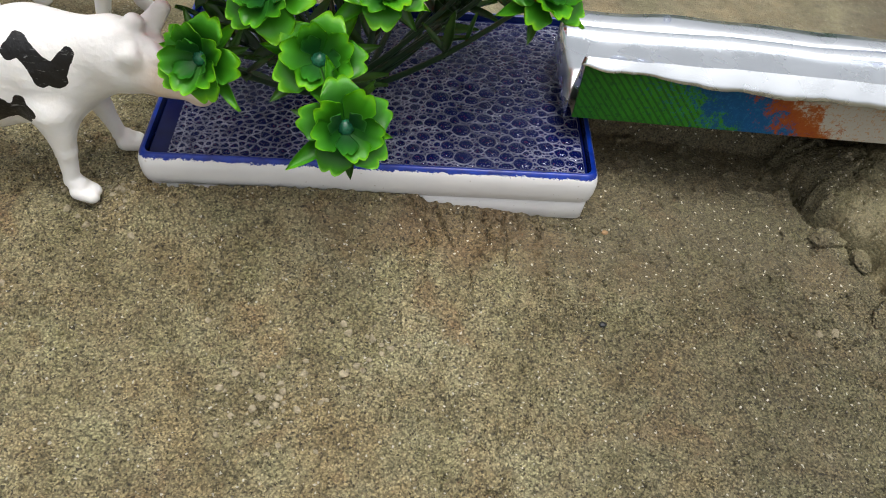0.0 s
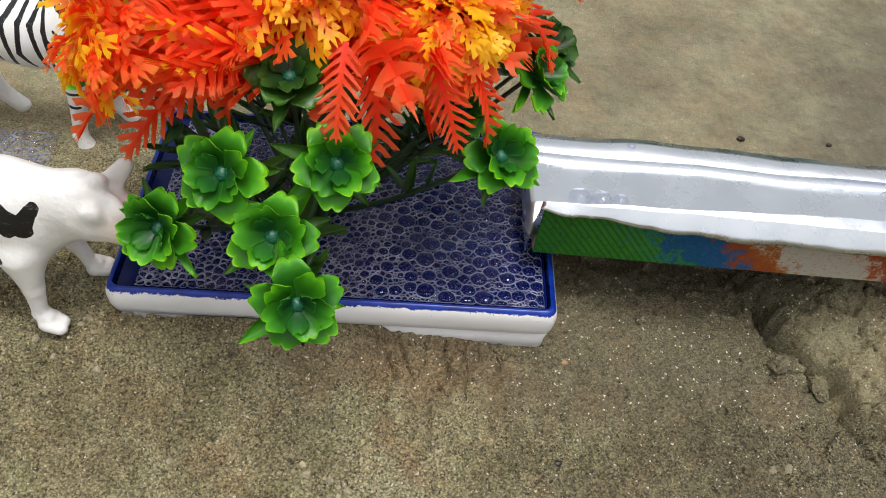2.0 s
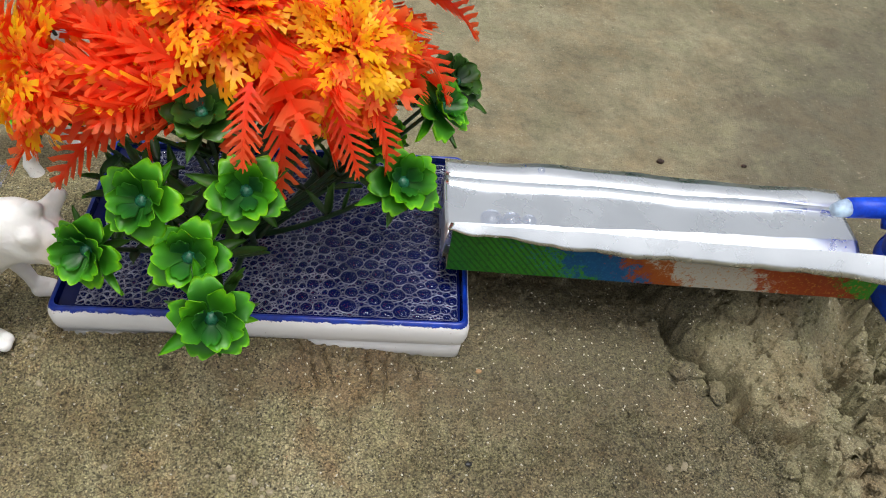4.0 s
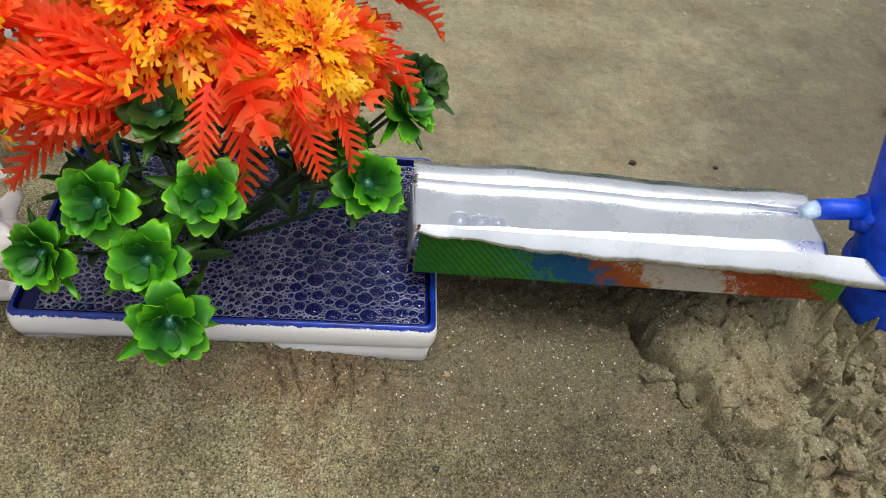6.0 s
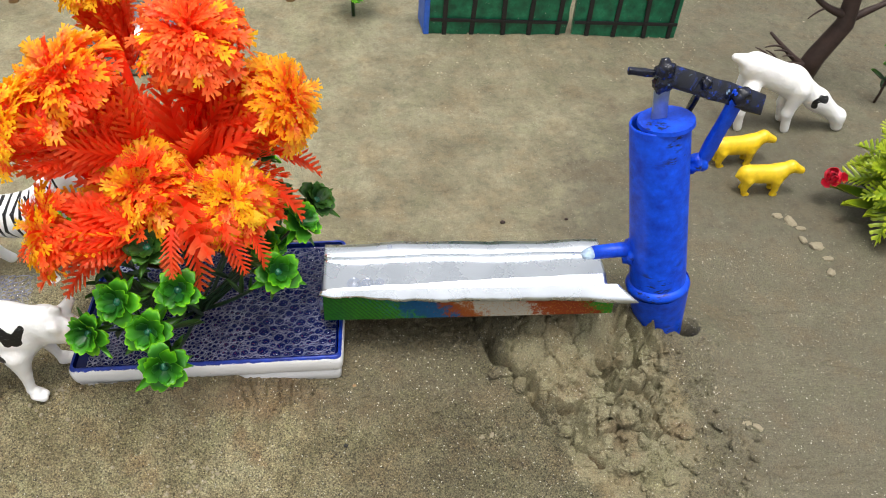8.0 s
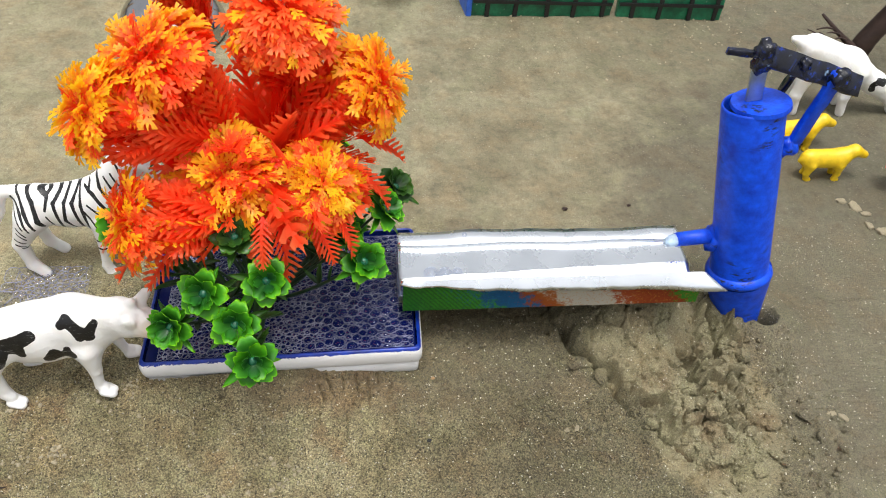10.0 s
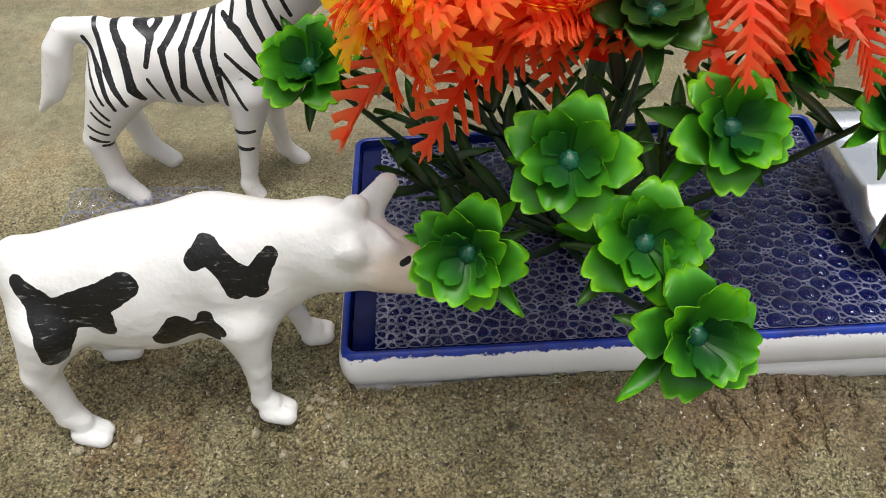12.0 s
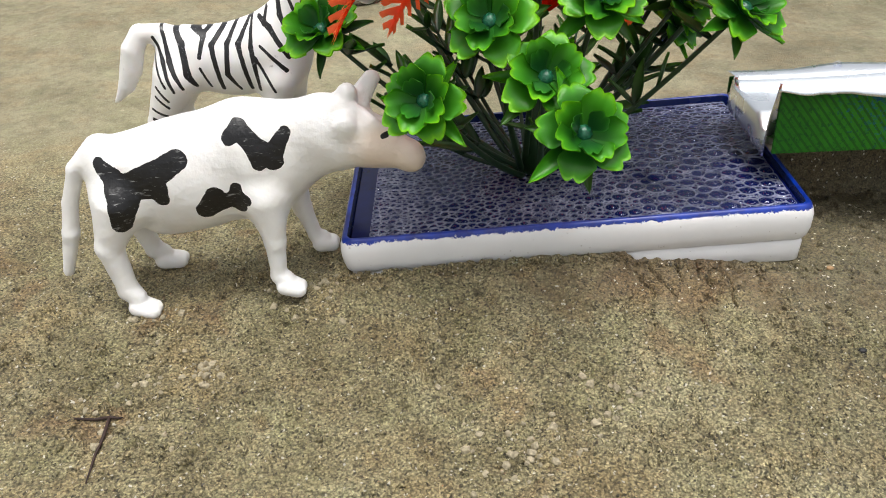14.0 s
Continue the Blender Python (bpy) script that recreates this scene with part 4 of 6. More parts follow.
# ---- hand pump ----
def build_pump():
    foot, band, top = Vector((0.2745, 0.2450, -0.004)), Vector((0.2650, 0.2460, 0.0340)), Vector((0.2475, 0.2676, 0.1350))
    pump = thing("hand_pump", "toy hand pump of blue painted card tube with a black lever", "pump", at=foot)
    axis = (top - band).normalized()
    turn = axis.to_track_quat("Z", "X").to_matrix().to_4x4()
    up = Matrix.Translation(band - foot) @ turn
    L = (top - band).length

    def lathe(nm, prof, mat, m, label="", sides=40, wob=0.00025):
        V, F = [], []
        for i, (r, z) in enumerate(prof):
            for k in range(sides):
                a = 2 * math.pi * k / sides
                q = r * (1 + 0.0) + wob * noise.noise(Vector((math.cos(a) * 2, math.sin(a) * 2, z * 60)))
                V.append((q * math.cos(a), q * math.sin(a), z))
        for i in range(len(prof) - 1):
            for k in range(sides):
                j = (k + 1) % sides
                F.append((i * sides + k, i * sides + j, (i + 1) * sides + j, (i + 1) * sides + k))
        return part(nm, mesh(nm, V, F, mat), pump, m, label)

    R = 0.0164
    lathe("barrel", [(R + 0.0006, -0.004), (R, 0.002), (R, L * 0.3), (R, L * 0.6), (R, L - 0.001), (R - 0.0004, L), (R - 0.0012, L), (R - 0.0014, L - 0.002), (R - 0.0014, L - 0.03)], BLUE, up)
    lathe("collar", [(R, 0.0016), (R + 0.0012, 0.0012), (R + 0.0026, -0.0012), (R + 0.0022, -0.0034), (R + 0.0010, -0.0045)], BLUE, up, "raised blue ring")
    low = (band - foot).normalized()
    lathe("base_cup", [(0.0130, -0.012), (0.0142, 0.0), (0.0176, (band - foot).length * 0.7), (0.0186, (band - foot).length - 0.001)], BLUE, low.to_track_quat("Z", "X").to_matrix().to_4x4())
    # lid, set slantwise in the mouth
    bm = bmesh.new()
    bmesh.ops.create_cone(bm, cap_ends=True, segments=36, radius1=R - 0.0010, radius2=R - 0.0014, depth=0.0022)
    shift = up.to_3x3().inverted() @ Vector((0.0026, -0.0026, 0))
    part("lid", bm_mesh("lid", bm, BLUE, False), pump, Matrix.Translation((0, 0, 0)) @ up @ pose(shift.x, shift.y, L + 0.0010, 2, 3, 0), "blue disc set askew in the mouth")
    # a black disc added in place of the shade down the tube
    bm = bmesh.new()
    bmesh.ops.create_cone(bm, cap_ends=True, segments=36, radius1=R - 0.0016, radius2=R - 0.0016, depth=0.001)
    part("inner_disc", bm_mesh("inner_disc", bm, BLACKP, False), pump, up @ pose(0, 0, L - 0.009), "black disc standing in for the shade inside the tube")

    def strip(nm, a, b, w, th, mat, label="", spin=0.0):
        a, b = Vector(a) - foot, Vector(b) - foot
        d = b - a
        m = Matrix.Translation((a + b) / 2) @ d.to_track_quat("X", "Z").to_matrix().to_4x4() @ pose(0, 0, 0, spin, 0, 0)
        bm = bmesh.new()
        bmesh.ops.create_cube(bm, size=1.0)
        bmesh.ops.scale(bm, vec=(d.length, th, w), verts=bm.verts)
        bmesh.ops.subdivide_edges(bm, edges=[e for e in bm.edges if abs((e.verts[0].co - e.verts[1].co).x) > d.length * 0.5], cuts=7)
        bmesh.ops.bevel(bm, geom=bm.edges[:], offset=0.0003, segments=1, affect="EDGES")
        for v in bm.verts:
            v.co += Vector((0, noise.noise(v.co * 220) * 0.0006, noise.noise(v.co * 180 + Vector((5, 5, 5))) * 0.0009))
        return part(nm, bm_mesh(nm, bm, mat), pump, m, label)

    strip("piston_rod", (0.2475, 0.268, 0.128), (0.2420, 0.268, 0.168), 0.0082, 0.0022, STEEL, "bare grey tin strip", 0)
    strip("lever", (0.2400, 0.268, 0.1650), (0.3010, 0.268, 0.1455), 0.0112, 0.0030, BLACKBLUE, "black and blue lever", -35)
    strip("lever_tip", (0.2235, 0.2685, 0.1655), (0.2410, 0.2685, 0.1640), 0.0036, 0.0026, BLACKBLUE)
    strip("strut", (0.2770, 0.266, 0.1070), (0.2855, 0.2655, 0.1560), 0.0088, 0.0036, BLUE, "blue painted strut", 20)
    strip("back_strut", (0.2640, 0.280, 0.1200), (0.2700, 0.278, 0.1520), 0.0060, 0.0026, BLACKBLUE, "black strut", 90)

    def lump(nm, at, r, mat, seed):
        bm = bmesh.new()
        bmesh.ops.create_icosphere(bm, subdivisions=3, radius=1.0)
        for v in bm.verts:
            v.co *= 1 + 0.5 * noise.noise(v.co * 1.6 + Vector((seed, 0, 0)))
            v.co = Vector((v.co.x * r[0], v.co.y * r[1], v.co.z * r[2]))
        part(nm, bm_mesh(nm, bm, mat), pump, Matrix.Translation(Vector(at) - foot))

    lump("glue_lump", (0.2745, 0.266, 0.1075), (0.0060, 0.0048, 0.0056), BLUE, 1)
    lump("glue_lump", (0.2420, 0.2675, 0.1665), (0.0050, 0.0040, 0.0058), BLACKBLUE, 4)
    lump("glue_lump", (0.2660, 0.2675, 0.1590), (0.0034, 0.0030, 0.0038), BLACKBLUE, 6)
    lump("glue_lump", (0.2858, 0.2645, 0.1530), (0.0062, 0.0042, 0.0050), BLACKBLUE, 12)
    lump("glue_lump", (0.2425, 0.2670, 0.1600), (0.0050, 0.0036, 0.0062), BLACKBLUE, 15)
    lump("glue_lump", (0.2480, 0.2535, 0.0515), (0.0068, 0.0074, 0.0084), BLUE, 9)
    sp = [Vector(p) - foot for p in ((0.2550, 0.2550, 0.0510), (0.2420, 0.2535, 0.0530), (0.2220, 0.2497, 0.0543), (0.2160, 0.2485, 0.0535))]
    V, F = tube(sp[:3], [0.0052, 0.0044, 0.0040], 14)
    spout = part("spout", mesh("spout", V, F, BLUE), pump)
    V, F = tube([sp[2], sp[2].lerp(sp[3], 0.5), sp[3]], [0.0037, 0.0034, 0.0024], 14)
    part("spout_tip", mesh("spout_tip", V, F, SPOUTWHITE), spout, label="bare white tip of the spout")
    return pump


build_pump()


# ---- moulded figures ----
def moulded(name, prims, mat, voxel, label, category, at, flat=1.0, group=""):
    """One smooth mesh round tapered rods (a, radius, b, radius, blend), given in metres about the figure's place."""
    pts = np.array([q for p in prims for q in (p[0], p[2])])
    rad = max(max(p[1], p[3]) for p in prims)
    lo, hi = pts.min(0) - rad * 1.3, pts.max(0) + rad * 1.3
    ax = [np.arange(lo[k], hi[k] + voxel, voxel) for k in range(3)]
    GX, GY, GZ = np.meshgrid(*ax, indexing="ij")
    D = None
    for a, ra, b, rb, blend, *sq in prims:
        s = sq[0] if sq else (1, 1, 1)
        a_, b_ = np.array(a), np.array(b)
        d = b_ - a_
        dd = max(float(d @ d), 1e-12)
        t = np.clip(((GX - a_[0]) * d[0] + (GY - a_[1]) * d[1] + (GZ - a_[2]) * d[2]) / dd, 0, 1)
        q = np.sqrt(((GX - a_[0] - t * d[0]) / s[0]) ** 2 + ((GY - a_[1] - t * d[1]) / s[1]) ** 2 + ((GZ - a_[2] - t * d[2]) / s[2]) ** 2) - (ra + (rb - ra) * t)
        q = q * min(s)
        if D is None:
            D = q
        else:
            h = np.clip(0.5 + 0.5 * (D - q) / blend, 0, 1)
            D = D * (1 - h) + q * h - blend * h * (1 - h)
    # surface nets
    S = D < 0
    corner = [(i, j, k) for i in (0, 1) for j in (0, 1) for k in (0, 1)]
    n = np.array(D.shape) - 1
    sub = lambda A, c: A[c[0]:c[0] + n[0], c[1]:c[1] + n[1], c[2]:c[2] + n[2]]
    cnt = sum(sub(S, c).astype(int) for c in corner)
    act = (cnt > 0) & (cnt < 8)
    pos, num = np.zeros((*n, 3)), np.zeros(n)
    for c in corner:
        for k in range(3):
            if c[k] == 0:
                e = list(c)
                e[k] = 1
                A, B = sub(D, c), sub(D, tuple(e))
                cross = (A < 0) != (B < 0)
                t = np.where(cross, A / np.where(cross, A - B, 1), 0)
                for m in range(3):
                    pos[..., m] += np.where(cross, c[m] + (t if m == k else 0), 0)
                num += cross
    ids = -np.ones(n, int)
    ids[act] = np.arange(act.sum())
    cell = np.argwhere(act)
    V = (cell + pos[act] / num[act][:, None]) * voxel + lo
    F = []
    for k in range(3):
        i, j = (k + 1) % 3, (k + 2) % 3
        a = [slice(None)] * 3
        b = [slice(None)] * 3
        a[k], b[k] = slice(0, -1), slice(1, None)
        sg = S[tuple(a)] != S[tuple(b)]
        first = S[tuple(a)]
        for p in np.argwhere(sg):
            if p[i] < 1 or p[j] < 1 or p[i] >= n[i] or p[j] >= n[j] or p[k] >= n[k]:
                continue
            q = []
            for di, dj in ((1, 1), (0, 1), (0, 0), (1, 0)):
                c = p.copy()
                c[i] -= di
                c[j] -= dj
                q.append(ids[tuple(c)])
            F.append(q if first[tuple(p)] else q[::-1])
    me = mesh(name, V, F, mat)
    return thing(name, label, category, at=at, me=me, group=group)


def build_cow():
    at = Vector((-0.112, 0.216, -0.011))
    P = lambda x, y, z: (x - at.x, y - at.y, z - at.z)
    sq = (1, 0.78, 1)
    prims = [
        (P(-0.1365, 0.216, 0.0275), 0.0140, P(-0.118, 0.216, 0.0295), 0.0158, 0.004, sq),
        (P(-0.118, 0.216, 0.0295), 0.0158, P(-0.099, 0.216, 0.0340), 0.0160, 0.006, sq),
        (P(-0.1410, 0.216, 0.0345), 0.0066, P(-0.104, 0.216, 0.0430), 0.0080, 0.008),
        (P(-0.096, 0.216, 0.0250), 0.0085, P(-0.091, 0.216, 0.0330), 0.0095, 0.008),
        (P(-0.098, 0.216, 0.0415), 0.0108, P(-0.077, 0.2125, 0.0470), 0.0092, 0.008, (1, 0.8, 1)),
        (P(-0.092, 0.216, 0.0350), 0.0085, P(-0.073, 0.211, 0.0405), 0.0068, 0.006, (1, 0.8, 1)),
        (P(-0.0740, 0.2108, 0.0478), 0.0082, P(-0.0635, 0.2088, 0.0455), 0.0068, 0.005, (1, 0.82, 1)),
        (P(-0.0690, 0.2095, 0.0432), 0.0064, P(-0.0585, 0.2075, 0.0428), 0.0056, 0.005, (1, 0.8, 1)),
        (P(-0.0600, 0.2080, 0.0426), 0.0058, P(-0.0508, 0.2060, 0.0400), 0.0042, 0.004, (1, 0.85, 1)),
        (P(-0.0502, 0.2060, 0.0398), 0.0040, P(-0.0496, 0.2055, 0.0390), 0.0037, 0.003),
        # horns, upright and blunt, and the ears that droop beside them
        (P(-0.0722, 0.2095, 0.0510), 0.0042, P(-0.0678, 0.2090, 0.0588), 0.0030, 0.003, (1, 0.7, 1)),
        (P(-0.0675, 0.2130, 0.0510), 0.0042, P(-0.0608, 0.2140, 0.0612), 0.0026, 0.003, (1, 0.6, 1)),
        (P(-0.0700, 0.2065, 0.0530), 0.0036, P(-0.0690, 0.2030, 0.0510), 0.0036, 0.0022, (1, 0.5, 1)),
        (P(-0.0640, 0.2070, 0.0520), 0.0030, P(-0.0610, 0.2045, 0.0505), 0.0026, 0.0018, (1, 0.5, 1)),
        # udder
        (P(-0.129, 0.216, 0.0150), 0.0050, P(-0.124, 0.216, 0.0160), 0.0045, 0.006),
        # tail
        (P(-0.1455, 0.216, 0.0400), 0.0040, P(-0.1535, 0.2155, 0.0330), 0.0028, 0.003),
        (P(-0.1535, 0.2155, 0.0330), 0.0026, P(-0.1580, 0.2155, 0.0210), 0.0025, 0.0008),
        (P(-0.1580, 0.2155, 0.0210), 0.0025, P(-0.1600, 0.2150, 0.0105), 0.0027, 0.0008),
        (P(-0.1600, 0.2150, 0.0105), 0.0028, P(-0.1640, 0.2145, -0.0040), 0.0018, 0.0008),
    ]
    # legs: hip, knee, fetlock, hoof
    for hip, knee, ankle, hoof, r in (
        ((-0.0945, 0.2065, 0.0255), (-0.0932, 0.2050, 0.0115), (-0.0932, 0.2045, -0.0010), (-0.0872, 0.2030, -0.0048), 0.0055),
        ((-0.0900, 0.2240, 0.0250), (-0.0870, 0.2270, 0.0110), (-0.0836, 0.2282, -0.0008), (-0.0785, 0.2290, -0.0042), 0.0051),
        ((-0.1400, 0.2075, 0.0240), (-0.1448, 0.2050, 0.0110), (-0.1418, 0.2042, -0.0050), (-0.1345, 0.2022, -0.0112), 0.0070),
        ((-0.1380, 0.2245, 0.0230), (-0.1430, 0.2275, 0.0080), (-0.1398, 0.2295, -0.0055), (-0.1318, 0.2305, -0.0104), 0.0066),
    ):
        heel = Vector(ankle).lerp(Vector(hoof), 0.35)
        toe = Vector(hoof)
        prims += [(P(*hip), r * 1.15, P(*knee), r * 0.62, 0.005), (P(*knee), r * 0.60, P(*ankle), r * 0.46, 0.0012), (P(*ankle), r * 0.50, P(*heel), 0.0030, 0.0010)]
        # the cloven hoof, proud of the pastern
        prims += [(P(heel.x, heel.y + d, toe.z + 0.0006), 0.0032, P(toe.x, toe.y + d, toe.z - 0.0002), 0.0027, 0.0006, (1, 0.9, 0.9)) for d in (-0.0014, 0.0014)]
    shoulder = [[(9.1, 58.0, 1.1), (12.0, 60.4, 1.5), (16.6, 55.2, 2.0), (17.3, 50.4, 1.2)], [(18.1, 54.1, 2.1), (21.7, 51.1, 2.0)], [(22.0, 53.6, 2.0), (25.7, 59.3, 0.7)]]
    rump = [[(-31.0, 48.9, 1.0), (-26.5, 45.2, 2.0), (-24.0, 39.4, 3.4), (-25.5, 32.3, 1.9)], [(-24.1, 42.1, 3.3), (-15.5, 46.1, 3.0), (-6.7, 51.6, 2.1)], [(-13.7, 42.4, 2.8), (-12.8, 39.9, 1.5)], [(-25.5, 43.0, 3.0), (-15.0, 43.2, 3.0)]]
    flank = [[(3.0, 40.0, 2.2), (-0.3, 35.2, 1.9), (4.5, 37.8, 2.0), (8.3, 38.5, 1.5), (10.1, 36.5, 1.4)], [(9.6, 42.7, 0.8), (9.5, 39.8, 1.5), (12.3, 38.8, 0.7)]]
    mat = cow_material(shoulder + rump + flank, [[(54.3, 58.6, 0.8), (55.3, 58.8, 0.8)]])
    moulded("cow_figurine", prims, mat, 0.0008, "white plastic toy cow with black patches standing beside the tray", "figurine", at)


def build_zebra():
    at = Vector((-0.122, 0.308, -0.016))
    P = lambda x, y, z: (x - at.x, y - at.y, z - at.z)
    sq = (1, 0.8, 1)
    prims = [
        (P(-0.138, 0.308, 0.0345), 0.0132, P(-0.120, 0.308, 0.0335), 0.0130, 0.004, sq),
        (P(-0.120, 0.308, 0.0335), 0.0130, P(-0.104, 0.308, 0.0345), 0.0138, 0.005, sq),
        (P(-0.104, 0.308, 0.0400), 0.0120, P(-0.086, 0.307, 0.0620), 0.0085, 0.008, (1, 0.7, 1)),
        (P(-0.086, 0.307, 0.0620), 0.0085, P(-0.080, 0.306, 0.0700), 0.0080, 0.006, (1, 0.7, 1)),
        (P(-0.082, 0.306, 0.0720), 0.0068, P(-0.066, 0.305, 0.0600), 0.0045, 0.005, (1, 0.8, 1)),
        (P(-0.086, 0.303, 0.0770), 0.0022, P(-0.087, 0.302, 0.0850), 0.0012, 0.003),
        (P(-0.086, 0.310, 0.0770), 0.0022, P(-0.087, 0.311, 0.0850), 0.0012, 0.003),
        # tail
        (P(-0.147, 0.308, 0.0450), 0.0036, P(-0.1555, 0.307, 0.0450), 0.0038, 0.004),
        (P(-0.1555, 0.307, 0.0450), 0.0038, P(-0.1590, 0.306, 0.0390), 0.0044, 0.0004),
        (P(-0.1590, 0.306, 0.0390), 0.0044, P(-0.1612, 0.306, 0.0310), 0.0044, 0.0004),
        (P(-0.1612, 0.306, 0.0310), 0.0044, P(-0.1640, 0.3055, 0.0245), 0.0034, 0.0004),
        (P(-0.1640, 0.3055, 0.0245), 0.0034, P(-0.1695, 0.305, 0.0175), 0.0008, 0.0004),
    ]
    for hip, knee, ankle, hoof, r in (
        ((-0.1030, 0.3010, 0.0260), (-0.1050, 0.2995, 0.0080), (-0.1065, 0.2990, -0.0080), (-0.1045, 0.2985, -0.0132), 0.0060),
        ((-0.0990, 0.3150, 0.0260), (-0.0985, 0.3170, 0.0080), (-0.0960, 0.3180, -0.0070), (-0.0910, 0.3185, -0.0130), 0.0058),
        ((-0.1430, 0.3010, 0.0280), (-0.1520, 0.2995, 0.0110), (-0.1490, 0.2990, -0.0060), (-0.1430, 0.2985, -0.0130), 0.0078),
        ((-0.1410, 0.3150, 0.0280), (-0.1470, 0.3170, 0.0110), (-0.1430, 0.3180, -0.0050), (-0.1360, 0.3185, -0.0125), 0.0076),
    ):
        prims += [(P(*hip), r * 1.15, P(*knee), r * 0.58, 0.005), (P(*knee), r * 0.58, P(*ankle), r * 0.44, 0.001), (P(*ankle), r * 0.46, P(*hoof), 0.0036, 0.002, (1, 1, 0.8))]
    moulded("zebra_figurine", prims, zebra_material(), 0.0009, "white plastic toy zebra with black stripes standing on damp mud", "figurine", at)


def beast(name, at, length, high, mat, label, group="", nose_down=0.3, turn=0.0):
    """A small four-legged toy animal, facing along x."""
    c, s = math.cos(turn), math.sin(turn)
    P = lambda x, y, z: (x * length * c - y * length * s, x * length * s + y * length * c, z * high)
    b = length
    prims = [(P(-0.34, 0, 0.62), b * 0.16, P(0.15, 0, 0.62), b * 0.17, b * 0.05, (1, 0.85, 1)), (P(0.15, 0, 0.66), b * 0.14, P(0.36, 0, 0.90 - nose_down * 0.4), b * 0.10, b * 0.06),
             (P(0.36, 0, 0.90 - nose_down * 0.4), b * 0.10, P(0.55, 0, 0.80 - nose_down), b * 0.065, b * 0.04), (P(-0.42, 0, 0.72), b * 0.05, P(-0.50, 0, 0.55), b * 0.03, b * 0.04)]
    for x, y, k in ((-0.32, -0.09, -0.03), (-0.30, 0.09, 0.03), (0.16, -0.09, 0.02), (0.19, 0.09, -0.03)):
        prims += [(P(x, y, 0.5), b * 0.085, P(x + k, y, 0.22), b * 0.05, b * 0.04), (P(x + k, y, 0.22), b * 0.05, P(x, y, 0.03), b * 0.042, b * 0.03), (P(x, y, 0.03), b * 0.045, P(x + 0.05, y, 0.03), b * 0.04, b * 0.02)]
    moulded(name, prims, mat, length / 60, label, "figurine", at, group=group)


build_cow()
build_zebra()
beast("sheep_figurine", (0.393, 0.381, hz(0.393, 0.381) - 0.0005), 0.046, 0.028, SHEEP, "small yellow plastic toy sheep standing on the mud", "toy sheep", 0.05)
beast("sheep_figurine", (0.385, 0.418, hz(0.385, 0.418) - 0.0005), 0.048, 0.028, SHEEP, "small yellow plastic toy sheep standing on the mud", "toy sheep", 0.05, 0.1)


def build_goat():
    at = Vector((0.415, 0.462, -0.0005))
    P = lambda x, y, z: (x - at.x, y - at.y, z)
    prims = [(P(0.384, 0.462, 0.0560), 0.0120, P(0.418, 0.460, 0.0430), 0.0128, 0.005, (1, 0.85, 1)), (P(0.418, 0.460, 0.0450), 0.0110, P(0.446, 0.458, 0.0270), 0.0085, 0.006),
             (P(0.446, 0.458, 0.0270), 0.0090, P(0.468, 0.456, 0.0120), 0.0060, 0.005), (P(0.468, 0.456, 0.0130), 0.0062, P(0.4700, 0.455, 0.0040), 0.0050, 0.004), (P(0.372, 0.462, 0.0620), 0.0050, P(0.366, 0.462, 0.0640), 0.0030, 0.004)]
    for x, y in ((0.384, 0.454), (0.386, 0.470), (0.424, 0.452), (0.426, 0.468)):
        prims += [(P(x, y, 0.0400), 0.0070, P(x - 0.003, y, 0.0180), 0.0042, 0.005), (P(x - 0.003, y, 0.0180), 0.0042, P(x, y, 0.0022), 0.0036, 0.003)]
    px = 1000 * P(0.4430, 0, 0)[0]
    mat = cow_material([[(px - 4, 31.0, 1.2), (px, 33.5, 1.5), (px + 5, 32.5, 1.6)], [(px - 4, 31.0, 1.0), (px - 3, 26.5, 1.4)]])
    at = Vector((0.432, 0.468, hz(0.432, 0.468)))
    moulded("goat_figurine", prims, mat, 0.0011, "white plastic toy goat with dark head patch grazing on mud", "figurine", at)


build_goat()


